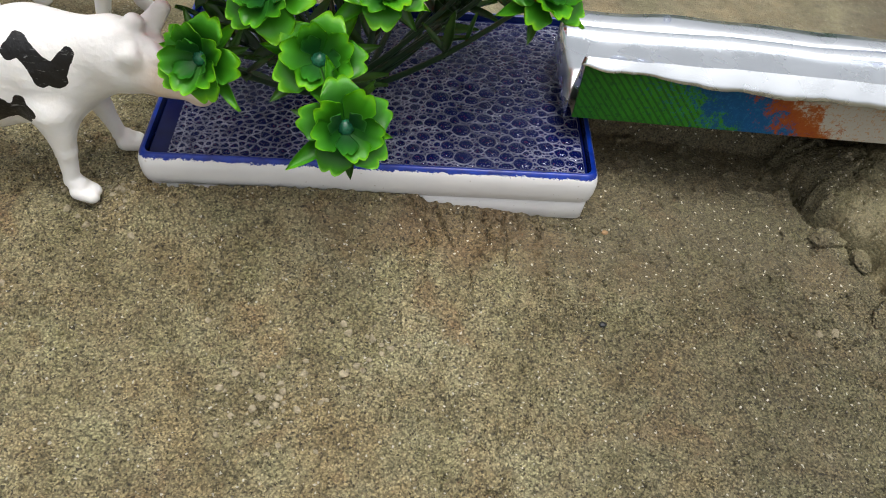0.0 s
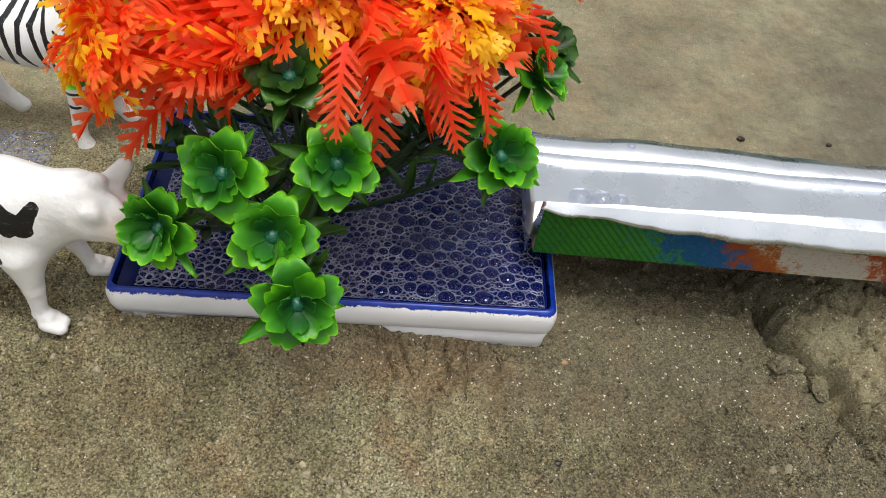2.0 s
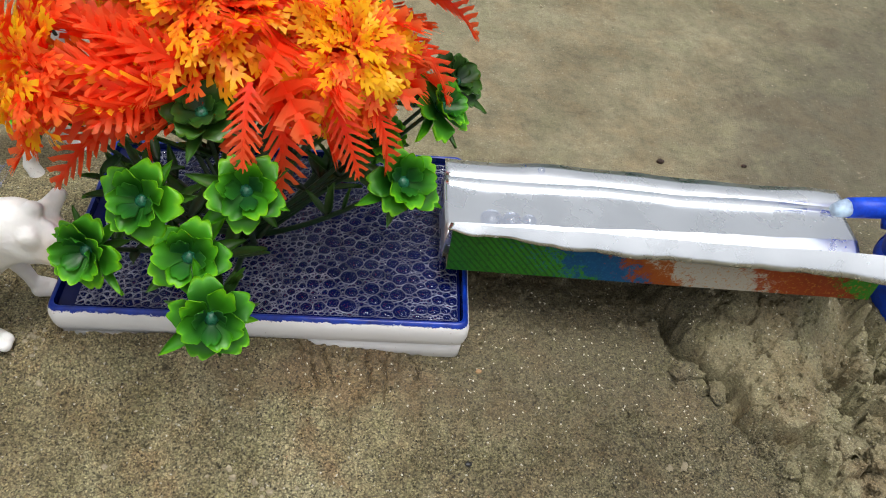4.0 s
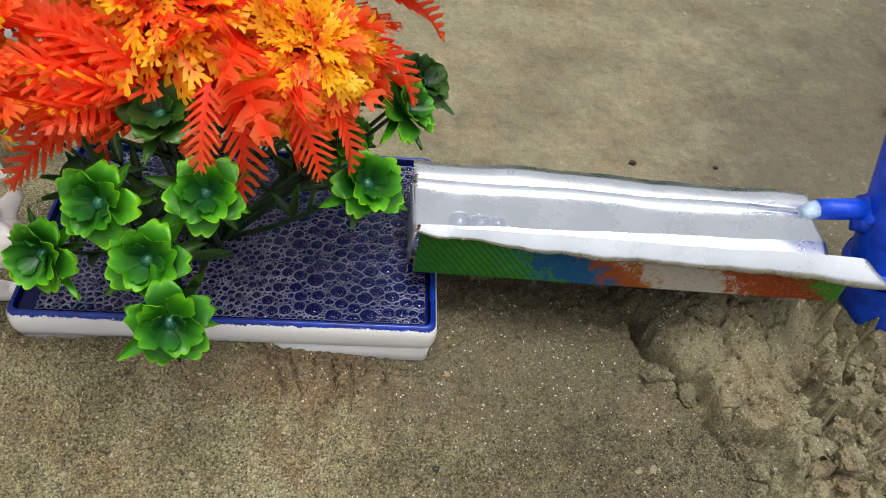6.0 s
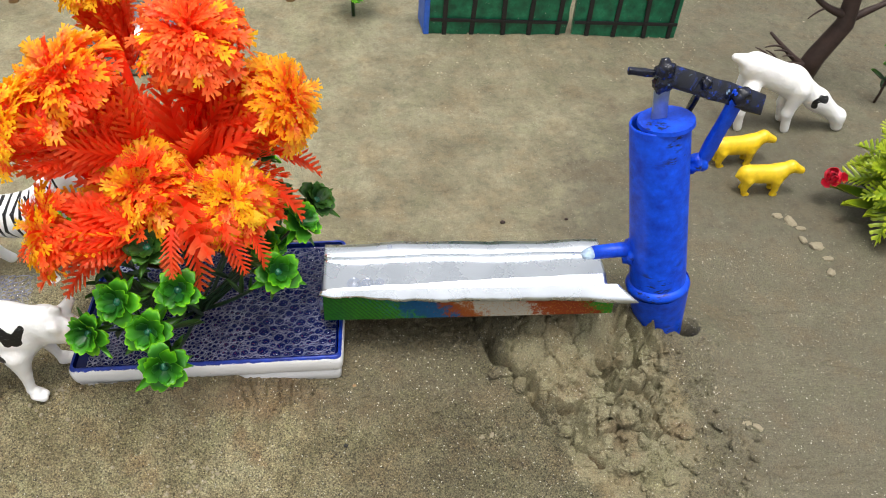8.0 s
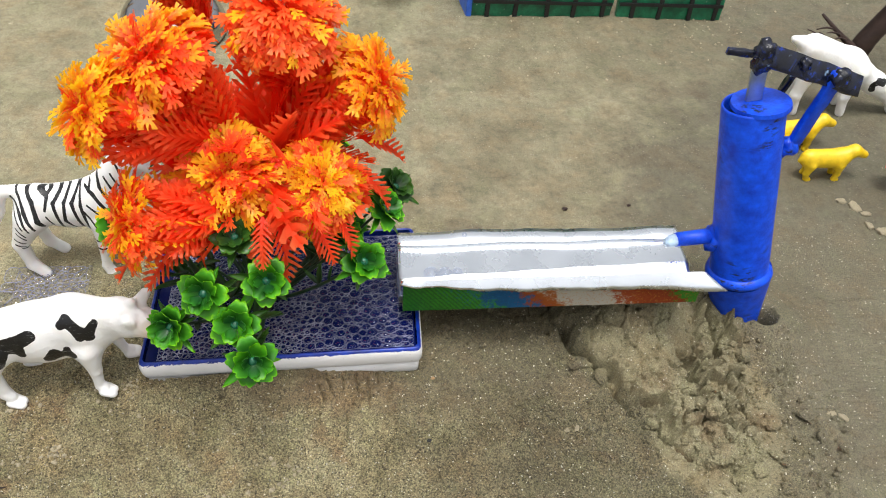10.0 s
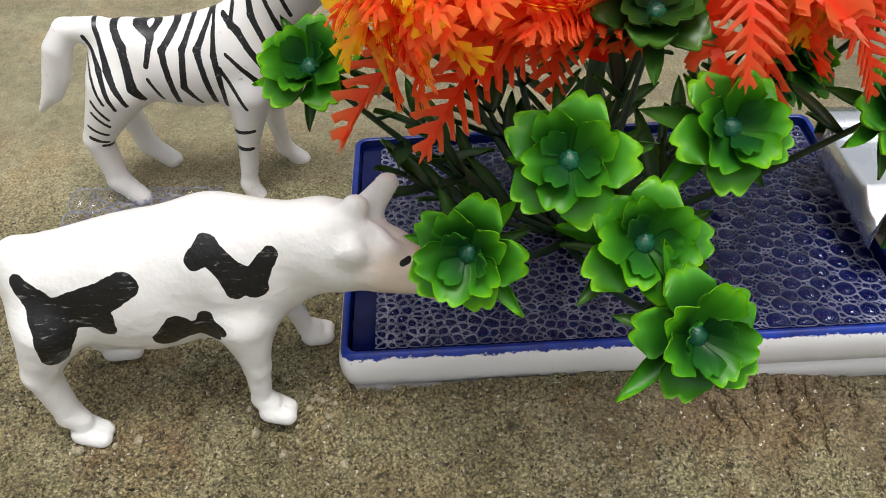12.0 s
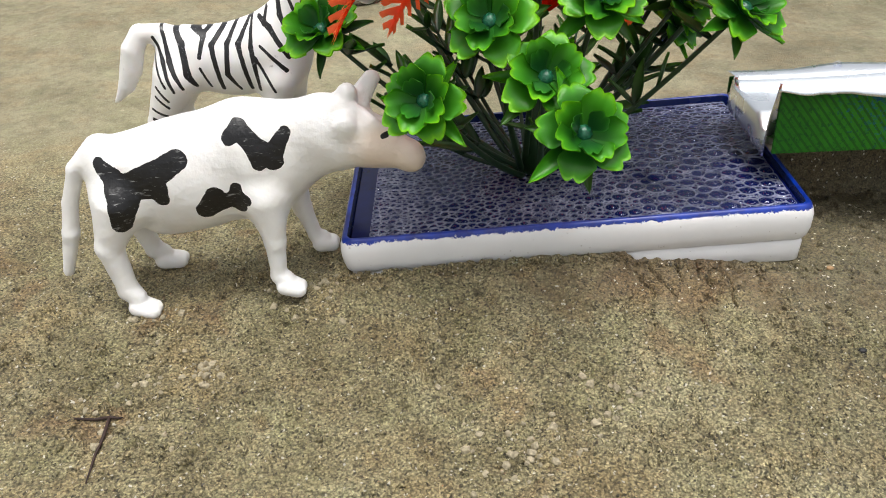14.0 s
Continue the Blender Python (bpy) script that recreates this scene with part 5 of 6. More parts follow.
# ---- artificial plant ----
def petal_mesh(name, length, width, cup, notch, mat, nu=9, nv=9, point=False):
    """A cupped petal along +x, rising along +z."""
    V, F, T = [], [], []
    for i in range(nu):
        t = i / (nu - 1)
        if point:
            w = width * (math.sin(math.pi * min(1, t * 0.94 + 0.06)) ** 0.8) * (1 - 0.25 * t)
        else:
            k = min(1, t / 0.70)
            w = width * (0.30 + 0.70 * k * k * (3 - 2 * k))
        for j in range(nv):
            s = 2 * j / (nv - 1) - 1
            if point:
                x, z = length * t, cup * length * t ** 1.7 + 0.22 * width * s * s - 0.5 * cup * length * t ** 3
            else:
                # rounded, slightly lobed end with a small notch
                x = length * (t - t ** 4 * (0.20 * s * s + 0.16 * s ** 6 + notch * math.exp(-(s / 0.20) ** 2) + 0.014 * math.cos(s * 8)))
                z = cup * length * t ** 1.8 + 0.22 * width * s * s * (0.4 + t) - 0.30 * length * max(0, t - 0.65) ** 1.5 + 0.05 * length * math.sin(s * 4.5 + 0.6) * t * t
            V.append((x, s * w * 0.5, z))
            T.append(t ** 1.2 * 0.72 + 0.30 * s ** 4 * t + 0.15 * t ** 8)
    F = [(i * nv + j, (i + 1) * nv + j, (i + 1) * nv + j + 1, i * nv + j + 1) for i in range(nu - 1) for j in range(nv - 1)]
    n = len(V)
    # a second skin gives it thickness
    th = 0.035 * width
    V += [(x, y, z - th) for x, y, z in V]
    T += T[:]
    F += [tuple(v + n for v in f[::-1]) for f in F]
    rim = [j for j in range(nv)] + [i * nv + nv - 1 for i in range(1, nu)] + [(nu - 1) * nv + j for j in range(nv - 2, -1, -1)] + [i * nv for i in range(nu - 2, 0, -1)]
    F += [(rim[k], rim[k - 1], rim[k - 1] + n, rim[k] + n) for k in range(len(rim))]
    return mesh(name, V, F, mat, tip=T)


def spoon_mesh(name, length, width, lift, reflex, mat, nu=10, nv=11):
    """A broad spoon-shaped petal along +x: narrow foot, hollow middle, a heart-notched end that turns back."""
    V, F, T = [], [], []
    for i in range(nu):
        t = i / (nu - 1)
        k = min(1, t / 0.62)
        w = width * (0.26 + 0.74 * k * k * (3 - 2 * k)) * (1 - 0.10 * max(0, t - 0.8) / 0.2)
        for j in range(nv):
            s = 2 * j / (nv - 1) - 1
            x = length * (t - t ** 3 * (0.36 * abs(s) ** 2.6 + 0.13 * math.exp(-(s / 0.20) ** 2)))
            z = length * (lift * t ** 1.25 - reflex * max(0, t - 0.52) ** 2 * (1 + 0.5 * s * s)) + 0.26 * width * s * s * t * (1 - 0.55 * t) + 0.018 * length * math.sin(s * 6 + 0.4) * t * t
            V.append((x, s * w * 0.5, z))
            T.append(min(1.0, 0.06 + 0.46 * t ** 1.5 + 0.40 * t ** 8 + 0.26 * abs(s) ** 6 * t))
    F = [(i * nv + j, (i + 1) * nv + j, (i + 1) * nv + j + 1, i * nv + j + 1) for i in range(nu - 1) for j in range(nv - 1)]
    n, th = len(V), 0.045 * width
    V += [(x, y, z - th) for x, y, z in V]
    T += T[:]
    F += [tuple(v + n for v in f[::-1]) for f in F]
    rim = [j for j in range(nv)] + [i * nv + nv - 1 for i in range(1, nu)] + [(nu - 1) * nv + j for j in range(nv - 2, -1, -1)] + [i * nv for i in range(nu - 2, 0, -1)]
    F += [(rim[k], rim[k - 1], rim[k - 1] + n, rim[k] + n) for k in range(len(rim))]
    return mesh(name, V, F, mat, tip=T)


def frond_mesh(name, length, width, pairs, droop, mat, seed):
    """A fern-like moulded frond along +x: a midrib with pointed lobes on both sides."""
    rr = random.Random(seed)
    V, F, T = [], [], []

    def mid(t):
        return Vector((length * (t - 0.10 * abs(droop) * t * t), 0, -droop * length * t * t * 0.55 + 0.04 * length * math.sin(t * 3)))

    for i in range(pairs + 1):
        t0, t1 = i / (pairs + 1), (i + 1) / (pairs + 1)
        a, b = mid(t0), mid(t1)
        wr = width * 0.075 * (1 - 0.5 * t0)
        o = len(V)
        V += [a + Vector((0, wr, 0)), a - Vector((0, wr, 0)), b - Vector((0, wr * 0.85, 0)), b + Vector((0, wr * 0.85, 0))]
        T += [t0 * 0.8, t0 * 0.8, t1 * 0.8, t1 * 0.8]
        F.append((o, o + 1, o + 2, o + 3))
        env = math.sin(math.pi * min(1.0, 0.16 + 0.78 * t1)) ** 0.7
        for s in (-1, 1):
            L = width * 0.52 * env * (0.9 + 0.2 * rr.random())
            d = Vector((0.86 * L, s * 0.92 * L, 0.10 * L * rr.uniform(-1, 1.4)))
            c = a.lerp(b, 0.45)
            h = (b - a) * 0.36
            o = len(V)
            up = Vector((0, 0, 0.05 * L))
            V += [c - h, c + h, c + d * 0.55 + h * 0.62 + up, c + d * 0.55 - h * 0.70, c + d * 1.10 + up * 0.3, c + d * 0.82 + h * 0.95]
            T += [t0 * 0.6, t1 * 0.6, t1 * 0.6 + 0.25, t0 * 0.6 + 0.25, t1 * 0.6 + 0.50, t1 * 0.6 + 0.45]
            f1, f2, f3 = (o, o + 1, o + 2, o + 3), (o + 3, o + 2, o + 4), (o + 2, o + 5, o + 4)
            F += [f1, f2, f3] if s < 0 else [f1[::-1], f2[::-1], f3[::-1]]
    o = len(V)
    e = mid(pairs / (pairs + 1))
    V += [e + Vector((0, width * 0.06, 0)), e - Vector((0, width * 0.06, 0)), mid(1.06)]
    T += [0.8, 0.8, 1.0]
    F.append((o, o + 1, o + 2))
    n = len(V)
    th = 0.05 * width
    V += [v - Vector((0, 0, th)) for v in V]
    T += T[:]
    F += [tuple(v + n for v in f[::-1]) for f in F]
    return mesh(name, V, F, mat, smooth=False, tip=T)


def plume_mesh(name, length, width, bare, pairs, curl, mat, seed):
    """A frond along +x that curls down: a bare stalk, then forked prongs on both sides."""
    rr = random.Random(seed)
    V, F, T = [], [], []

    def at(t):
        a = curl * t
        return Vector((length * math.sin(a) / curl, 0, -length * (1 - math.cos(a)) / curl)), Vector((math.cos(a), 0, -math.sin(a))), Vector((math.sin(a), 0, math.cos(a)))

    stops = [0.0, bare * 0.5] + [bare + (1 - bare) * k / pairs for k in range(pairs + 1)]
    for i, (t0, t1) in enumerate(zip(stops, stops[1:])):
        (a, fa, ua), (b, fb, ub) = at(t0), at(t1)
        w = Vector((0, width * 0.07 * (1.3 - 0.6 * t0), 0))
        o = len(V)
        V += [a + w, a - w, b - w * 0.85, b + w * 0.85]
        T += [t0 * 0.55, t0 * 0.55, t1 * 0.55, t1 * 0.55]
        F.append((o, o + 1, o + 2, o + 3))
        if i < 1:
            continue
        s0 = (t0 - bare) / (1 - bare)
        env = 0.35 if i == 1 else (0.72 + 0.5 * s0) * (1 - 0.55 * s0 ** 2)
        for s in (-1, 1):
            L = width * 0.56 * env * rr.uniform(0.85, 1.15)
            d = fa * 0.86 * L + Vector((0, s * 0.80 * L, 0)) + ua * L * rr.uniform(-0.16, 0.30)
            e_ = d.normalized()
            across = e_.cross(ua).normalized() * width * 0.052 * s
            c = a.lerp(b, 0.4)
            up = ua * 0.07 * L
            o = len(V)
            # a stout prong with one short side point
            V += [c - across * 1.5, c + across * 1.5, c + d * 0.55 + across * 1.5 + up, c + d * 0.55 - across * 1.5 + up, c + d * 1.12, c + d * 0.80 + across * 3.6]
            e = t0 * 0.55
            T += [e, e, e + 0.22, e + 0.22, e + 0.52, e + 0.46]
            fs = [(o, o + 1, o + 2, o + 3), (o + 3, o + 2, o + 4), (o + 2, o + 5, o + 4)]
            F += fs if s < 0 else [f[::-1] for f in fs]
    (e, fe, ue), w = at(0.98), Vector((0, width * 0.09, 0))
    o = len(V)
    V += [e + w, e - w, e + fe * width * 0.40]
    T += [0.70, 0.70, 1.0]
    F.append((o, o + 1, o + 2))
    n, th = len(V), 0.05 * width
    V += [v - Vector((0, 0, th)) for v in V]
    T += T[:]
    F += [tuple(v + n for v in f[::-1]) for f in F]
    return mesh(name, V, F, mat, smooth=False, tip=T)


def facing(at, n, spin=0.0):
    return Matrix.Translation(at) @ Vector(n).to_track_quat("Z", "Y").to_matrix().to_4x4() @ pose(0, 0, 0, 0, 0, spin)


PLANT = Vector((-0.008, 0.252, 0.0055))
CORE = Vector((-0.005, 0.252, 0.030))
OUTER = spoon_mesh("petal", 0.0124, 0.0102, 0.36, 0.85, LEAF)
INNER = spoon_mesh("petal", 0.0094, 0.0084, 0.74, 0.70, LEAF)
HEART = spoon_mesh("petal", 0.0058, 0.0058, 0.95, 0.30, LEAF_MID)
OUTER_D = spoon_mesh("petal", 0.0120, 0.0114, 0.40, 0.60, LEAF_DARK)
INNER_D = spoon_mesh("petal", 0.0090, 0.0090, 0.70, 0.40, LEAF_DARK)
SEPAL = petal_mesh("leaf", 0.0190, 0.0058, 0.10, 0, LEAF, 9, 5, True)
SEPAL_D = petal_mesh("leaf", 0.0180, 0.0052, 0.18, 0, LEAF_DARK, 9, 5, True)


def button_mesh():
    bm = bmesh.new()
    bmesh.ops.create_icosphere(bm, subdivisions=3, radius=0.0021)
    for v in bm.verts:
        a = math.atan2(v.co.y, v.co.x)
        v.co *= 1 + 0.10 * math.cos(a * 8) * (1 - abs(v.co.normalized().z))
        v.co.z *= 0.8
    return bm_mesh("rosette", bm, BUTTON)


BTN = button_mesh()


def rosette(plant, at, n, size=1.0, dark=False, spin=0.0, closed=0.0):
    at = Vector(at) - PLANT
    ro = part("rosette", BTN, plant, facing(at, n, spin) @ Matrix.Scale(size * 0.95, 4), "dark green cupped rosette" if dark else "bright green cupped rosette with a teal centre")
    rr = random.Random(int(at.x * 1e5) + 7)
    for k in range(5):
        a = 72 * k + rr.uniform(-7, 7)
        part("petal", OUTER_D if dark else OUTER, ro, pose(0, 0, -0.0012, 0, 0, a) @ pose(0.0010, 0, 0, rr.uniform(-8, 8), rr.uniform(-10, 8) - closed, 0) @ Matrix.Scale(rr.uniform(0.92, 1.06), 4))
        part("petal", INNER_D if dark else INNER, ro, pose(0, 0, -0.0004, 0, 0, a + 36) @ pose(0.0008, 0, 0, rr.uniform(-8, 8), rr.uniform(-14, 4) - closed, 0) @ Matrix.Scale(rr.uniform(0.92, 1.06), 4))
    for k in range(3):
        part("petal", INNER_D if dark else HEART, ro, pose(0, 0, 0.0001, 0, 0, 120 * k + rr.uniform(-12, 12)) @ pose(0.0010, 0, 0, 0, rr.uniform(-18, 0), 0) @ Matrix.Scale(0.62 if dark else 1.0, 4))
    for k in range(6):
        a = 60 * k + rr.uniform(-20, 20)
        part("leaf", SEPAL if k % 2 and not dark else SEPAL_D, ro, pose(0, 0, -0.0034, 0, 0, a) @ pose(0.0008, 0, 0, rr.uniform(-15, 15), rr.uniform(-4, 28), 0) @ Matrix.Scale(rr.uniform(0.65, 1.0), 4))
    return ro


def build_plant():
    plant = thing("artificial_plant", "artificial plant with orange fronds above green rosettes in the tray", "plant", at=PLANT)
    rr = random.Random(11)
    greens = [((-0.0458, 0.1883, 0.0645), (-0.35, -0.85, 0.40), 1.0, False, 10), ((-0.0067, 0.1669, 0.0641), (0.10, -0.80, 0.58), 1.05, False, 30), ((-0.0147, 0.1812, 0.0732), (-0.02, -0.78, 0.62), 1.0, False, 0),
              ((0.0003, 0.1925, 0.0905), (0.08, -0.75, 0.65), 0.98, False, 50), ((0.0458, 0.2136, 0.0797), (0.28, -0.62, 0.72), 1.0, False, 20), ((-0.0285, 0.1905, 0.0850), (-0.30, -0.75, 0.60), 1.0, False, 15),
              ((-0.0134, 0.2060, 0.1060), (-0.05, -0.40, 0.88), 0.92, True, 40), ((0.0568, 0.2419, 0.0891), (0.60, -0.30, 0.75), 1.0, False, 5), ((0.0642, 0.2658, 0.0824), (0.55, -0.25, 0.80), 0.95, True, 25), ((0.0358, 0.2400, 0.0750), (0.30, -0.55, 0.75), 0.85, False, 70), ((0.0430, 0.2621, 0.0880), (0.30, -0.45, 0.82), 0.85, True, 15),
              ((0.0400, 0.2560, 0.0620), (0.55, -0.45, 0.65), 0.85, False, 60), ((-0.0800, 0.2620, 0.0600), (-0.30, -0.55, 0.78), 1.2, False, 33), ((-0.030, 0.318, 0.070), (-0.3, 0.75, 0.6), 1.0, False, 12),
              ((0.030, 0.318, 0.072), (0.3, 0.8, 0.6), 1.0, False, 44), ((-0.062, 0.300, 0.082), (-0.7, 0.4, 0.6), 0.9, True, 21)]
    for at, n, size, dark, spin in greens:
        rosette(plant, at, n, size, dark, spin, 0)
        a, b = Vector((PLANT.x + rr.uniform(-0.004, 0.004), PLANT.y + rr.uniform(-0.004, 0.004), 0.0065)), Vector(at) - Vector(n).normalized() * 0.003
        pts = [p - PLANT for p in bend(a, b, -0.004, (0, 0, 0), 9)]
        V, F = tube(pts, [0.0013 - 0.0006 * i / 9 for i in range(10)], 7)
        stem = part("stem", mesh("stem", V, F, STEM), plant)
        for k in range(5):
            t = rr.uniform(0.62, 0.97)
            p = pts[int(t * 9)]
            d = Vector((rr.uniform(-1, 1), rr.uniform(-1, 1), rr.uniform(-0.5, 0.7))) + (b - a).normalized() * 0.7
            part("leaf", SEPAL_D, stem, facing(p, (0, 0, 1)) @ d.to_track_quat("X", "Z").to_matrix().to_4x4() @ Matrix.Scale(rr.uniform(0.55, 1.1), 4))
    # leafy side shoots
    for k in range(16):
        a = 360 * k / 16 + rr.uniform(-10, 10)
        d = Vector((math.cos(radians(a)), math.sin(radians(a)), rr.uniform(0.45, 0.95)))
        L = rr.uniform(0.050, 0.078)
        if d.y < -0.35 or (d.x > 0.1 and d.y < 0.45):
            continue
        a0 = PLANT + Vector((0, 0, 0.004))
        pts = [p - PLANT for p in bend(a0, a0 + d.normalized() * L, -0.004, n=8)]
        V, F = tube(pts, [0.0011 - 0.0006 * i / 8 for i in range(9)], 6)
        shoot = part("stem", mesh("stem", V, F, STEM), plant)
        for q in range(9):
            p = pts[4 + q // 2]
            side = 1 if q % 2 else -1
            e = d.normalized() * 0.9 + d.cross(Vector((0, 0, 1))).normalized() * side * 0.8 + Vector((0, 0, rr.uniform(-0.3, 0.4)))
            part("leaf", SEPAL_D, shoot, Matrix.Translation(p) @ e.to_track_quat("X", "Z").to_matrix().to_4x4() @ pose(0, 0, 0, rr.uniform(-30, 30), 0, 0) @ Matrix.Scale(rr.uniform(0.75, 1.2), 4))
    # bare stalks rising from the foot
    V, F = tube([(0, 0, -0.002), (0.001, 0, 0.02), (0, 0.002, 0.05), (-0.001, 0, 0.095)], [0.0034, 0.0028, 0.0024, 0.0020], 12)
    part("stalk", mesh("stalk", V, F, STEM), plant)

    fern = [frond_mesh("frond", 0.034, 0.0150, 8, d, ORANGE, k) for k, d in enumerate((0.2, 0.45, 0.7))]
    gilt = [frond_mesh("frond", 0.034, 0.0145, 8, d, YELLOW, k + 5) for k, d in enumerate((0.25, 0.6))]
    plume = [plume_mesh("plume", 0.0165, 0.0104, 0.40, 3, c, YELLOW, k + 9) for k, c in enumerate((0.25, 0.6, 1.0))]
    # where a head shows, which way it looks, its size and how golden its tips are
    heads = [((-0.0168, 0.2227, 0.1280), (-0.05, -0.66, 0.75), 0.98, 0.80, -0.12), ((0.0269, 0.2230, 0.1215), (0.28, -0.64, 0.72), 0.82, 0.75, -0.12), ((-0.0490, 0.2440, 0.1800), (-0.55, -0.10, 0.83), 1.00, 0.85, 0.15),
             ((0.0560, 0.2640, 0.1530), (0.85, -0.05, 0.52), 0.94, 0.98, 0.25), ((-0.0740, 0.2280, 0.1620), (-0.92, -0.10, 0.38), 0.85, 0.95, 0.25), ((-0.0600, 0.2060, 0.1170), (-0.92, -0.28, 0.26), 0.95, 0.42, 0.45),
             ((0.0110, 0.2640, 0.1930), (0.05, -0.20, 0.97), 1.00, 0.10, 0.10), ((-0.0450, 0.3150, 0.1910), (-0.25, 0.10, 0.95), 0.72, 0.98, 0.10)]
    for n_, (at, n, size, gold, rim) in enumerate(heads):
        n = Vector(n).normalized()
        R = 0.0258 * size
        c = Vector(at) - n * 0.0182 * size
        face = facing(c - PLANT, n)
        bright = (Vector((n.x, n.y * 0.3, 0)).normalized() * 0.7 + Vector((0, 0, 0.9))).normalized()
        V, F, T = [], [], []
        count = int(165 * (1 - rim))
        for k in range(count):
            z = 1 - (k + 0.5) / count * (1 - rim)
            a, r = k * 2.39996, math.sqrt(max(0.0, 1 - z * z))
            d = Vector((r * math.cos(a), r * math.sin(a), z))
            away = Vector((math.cos(a) * z, math.sin(a) * z, -r))
            lean = radians(rr.uniform(-6, 24) + 20 * min(1.0, r * 1.1))
            fwd, up = d * math.cos(lean) + away * math.sin(lean), d * math.sin(lean) - away * math.cos(lean)
            m = Matrix((fwd, up.cross(fwd), up)).transposed().to_4x4()
            s = rr.uniform(0.80, 1.15) * (0.60 + 0.12 * r) * R / 0.0215
            m = Matrix.Translation(d * R * rr.uniform(0.86, 1.12)) @ m @ pose(0, 0, 0, rr.uniform(-55, 55), 0, 0) @ Matrix.Scale(s, 4) @ Matrix.Translation((-0.0135, 0, 0.0012))
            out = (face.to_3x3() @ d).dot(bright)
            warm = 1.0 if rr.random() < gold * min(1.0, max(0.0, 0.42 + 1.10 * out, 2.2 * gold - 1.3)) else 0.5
            o, src = len(V), plume[rr.randrange(3)]
            V += [m @ v.co for v in src.vertices]
            F += [tuple(o + i for i in p.vertices) for p in src.polygons]
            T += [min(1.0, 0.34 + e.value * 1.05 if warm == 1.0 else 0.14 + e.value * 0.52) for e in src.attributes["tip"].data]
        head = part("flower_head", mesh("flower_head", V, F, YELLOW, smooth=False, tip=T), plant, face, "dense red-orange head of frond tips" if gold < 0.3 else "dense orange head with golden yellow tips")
        # long feathery stalks that carry the head, and ferns below it
        for k in range(44):
            a, z = k * 2.39996 + n_, 0.78 - 1.30 * (k + 0.5) / 44
            r = math.sqrt(1 - z * z)
            d = Vector((r * math.cos(a), r * math.sin(a), z))
            back = 0.042 if k % 2 else 0.020
            frm = Vector((0, 0, -back))
            d = (d * R * 0.98 - frm)
            src = gilt[rr.randrange(2)] if rr.random() < gold * 0.45 and z > 0.0 else fern[rr.randrange(3)]
            side = Vector((math.cos(a), math.sin(a), 0.5))
            fwd = d.normalized()
            up = (side - fwd * side.dot(fwd)).normalized()
            m = Matrix((fwd, up.cross(fwd), up)).transposed().to_4x4()
            part("frond", src, head, Matrix.Translation(frm) @ m @ pose(0, 0, 0, rr.uniform(-50, 50), 0, 0) @ Matrix.Diagonal((d.length / 0.034, 0.85, 1.0, 1)))
        V, F = tube([p - PLANT for p in bend((CORE.x, CORE.y, 0.07), c, -0.004, (0, 0, 0), 6)], [0.0026] * 7, 7)
        part("stem", mesh("stem", V, F, ORANGE, tip=[0.0] * len(V)), plant)
    # red ferns between the heads
    heart = Vector((-0.002, 0.252, 0.104))
    for k in range(72):
        z = 0.97 - 1.07 * (k + 0.5) / 72
        a, r = k * 2.39996 + 0.7, math.sqrt(1 - z * z)
        d = Vector((r * math.cos(a), r * math.sin(a) * 0.85, z))
        part("frond", fern[rr.randrange(3)], plant, Matrix.Translation(heart - PLANT + d * 0.004) @ d.to_track_quat("X", "Z").to_matrix().to_4x4() @ pose(0, 0, 0, rr.uniform(-60, 60), 0, 0) @ Matrix.Scale(rr.uniform(1.25, 1.75), 4))
    # loose ferns that hang below the heads
    for p, d, s in (((0.006, 0.212, 0.110), (0.25, -0.55, -0.85), 0.95), ((0.000, 0.206, 0.118), (-0.05, -0.80, -0.55), 0.70), ((0.022, 0.214, 0.110), (0.45, -0.60, -0.70), 0.75),
                    ((0.032, 0.218, 0.108), (0.60, -0.50, -0.65), 0.70), ((-0.036, 0.218, 0.098), (-0.65, -0.75, -0.35), 0.95), ((-0.046, 0.222, 0.096), (-0.90, -0.45, -0.25), 1.0),
                    ((0.040, 0.240, 0.118), (0.85, -0.25, -0.45), 0.85), ((0.045, 0.258, 0.122), (0.95, 0.05, -0.30), 0.85)):
        part("frond", fern[rr.randrange(1, 3)], plant, Matrix.Translation(Vector(p) - PLANT) @ Vector(d).to_track_quat("X", "Z").to_matrix().to_4x4() @ pose(0, 0, 0, rr.uniform(-20, 20), 0, 0) @ Matrix.Scale(s, 4))
    return plant


build_plant()


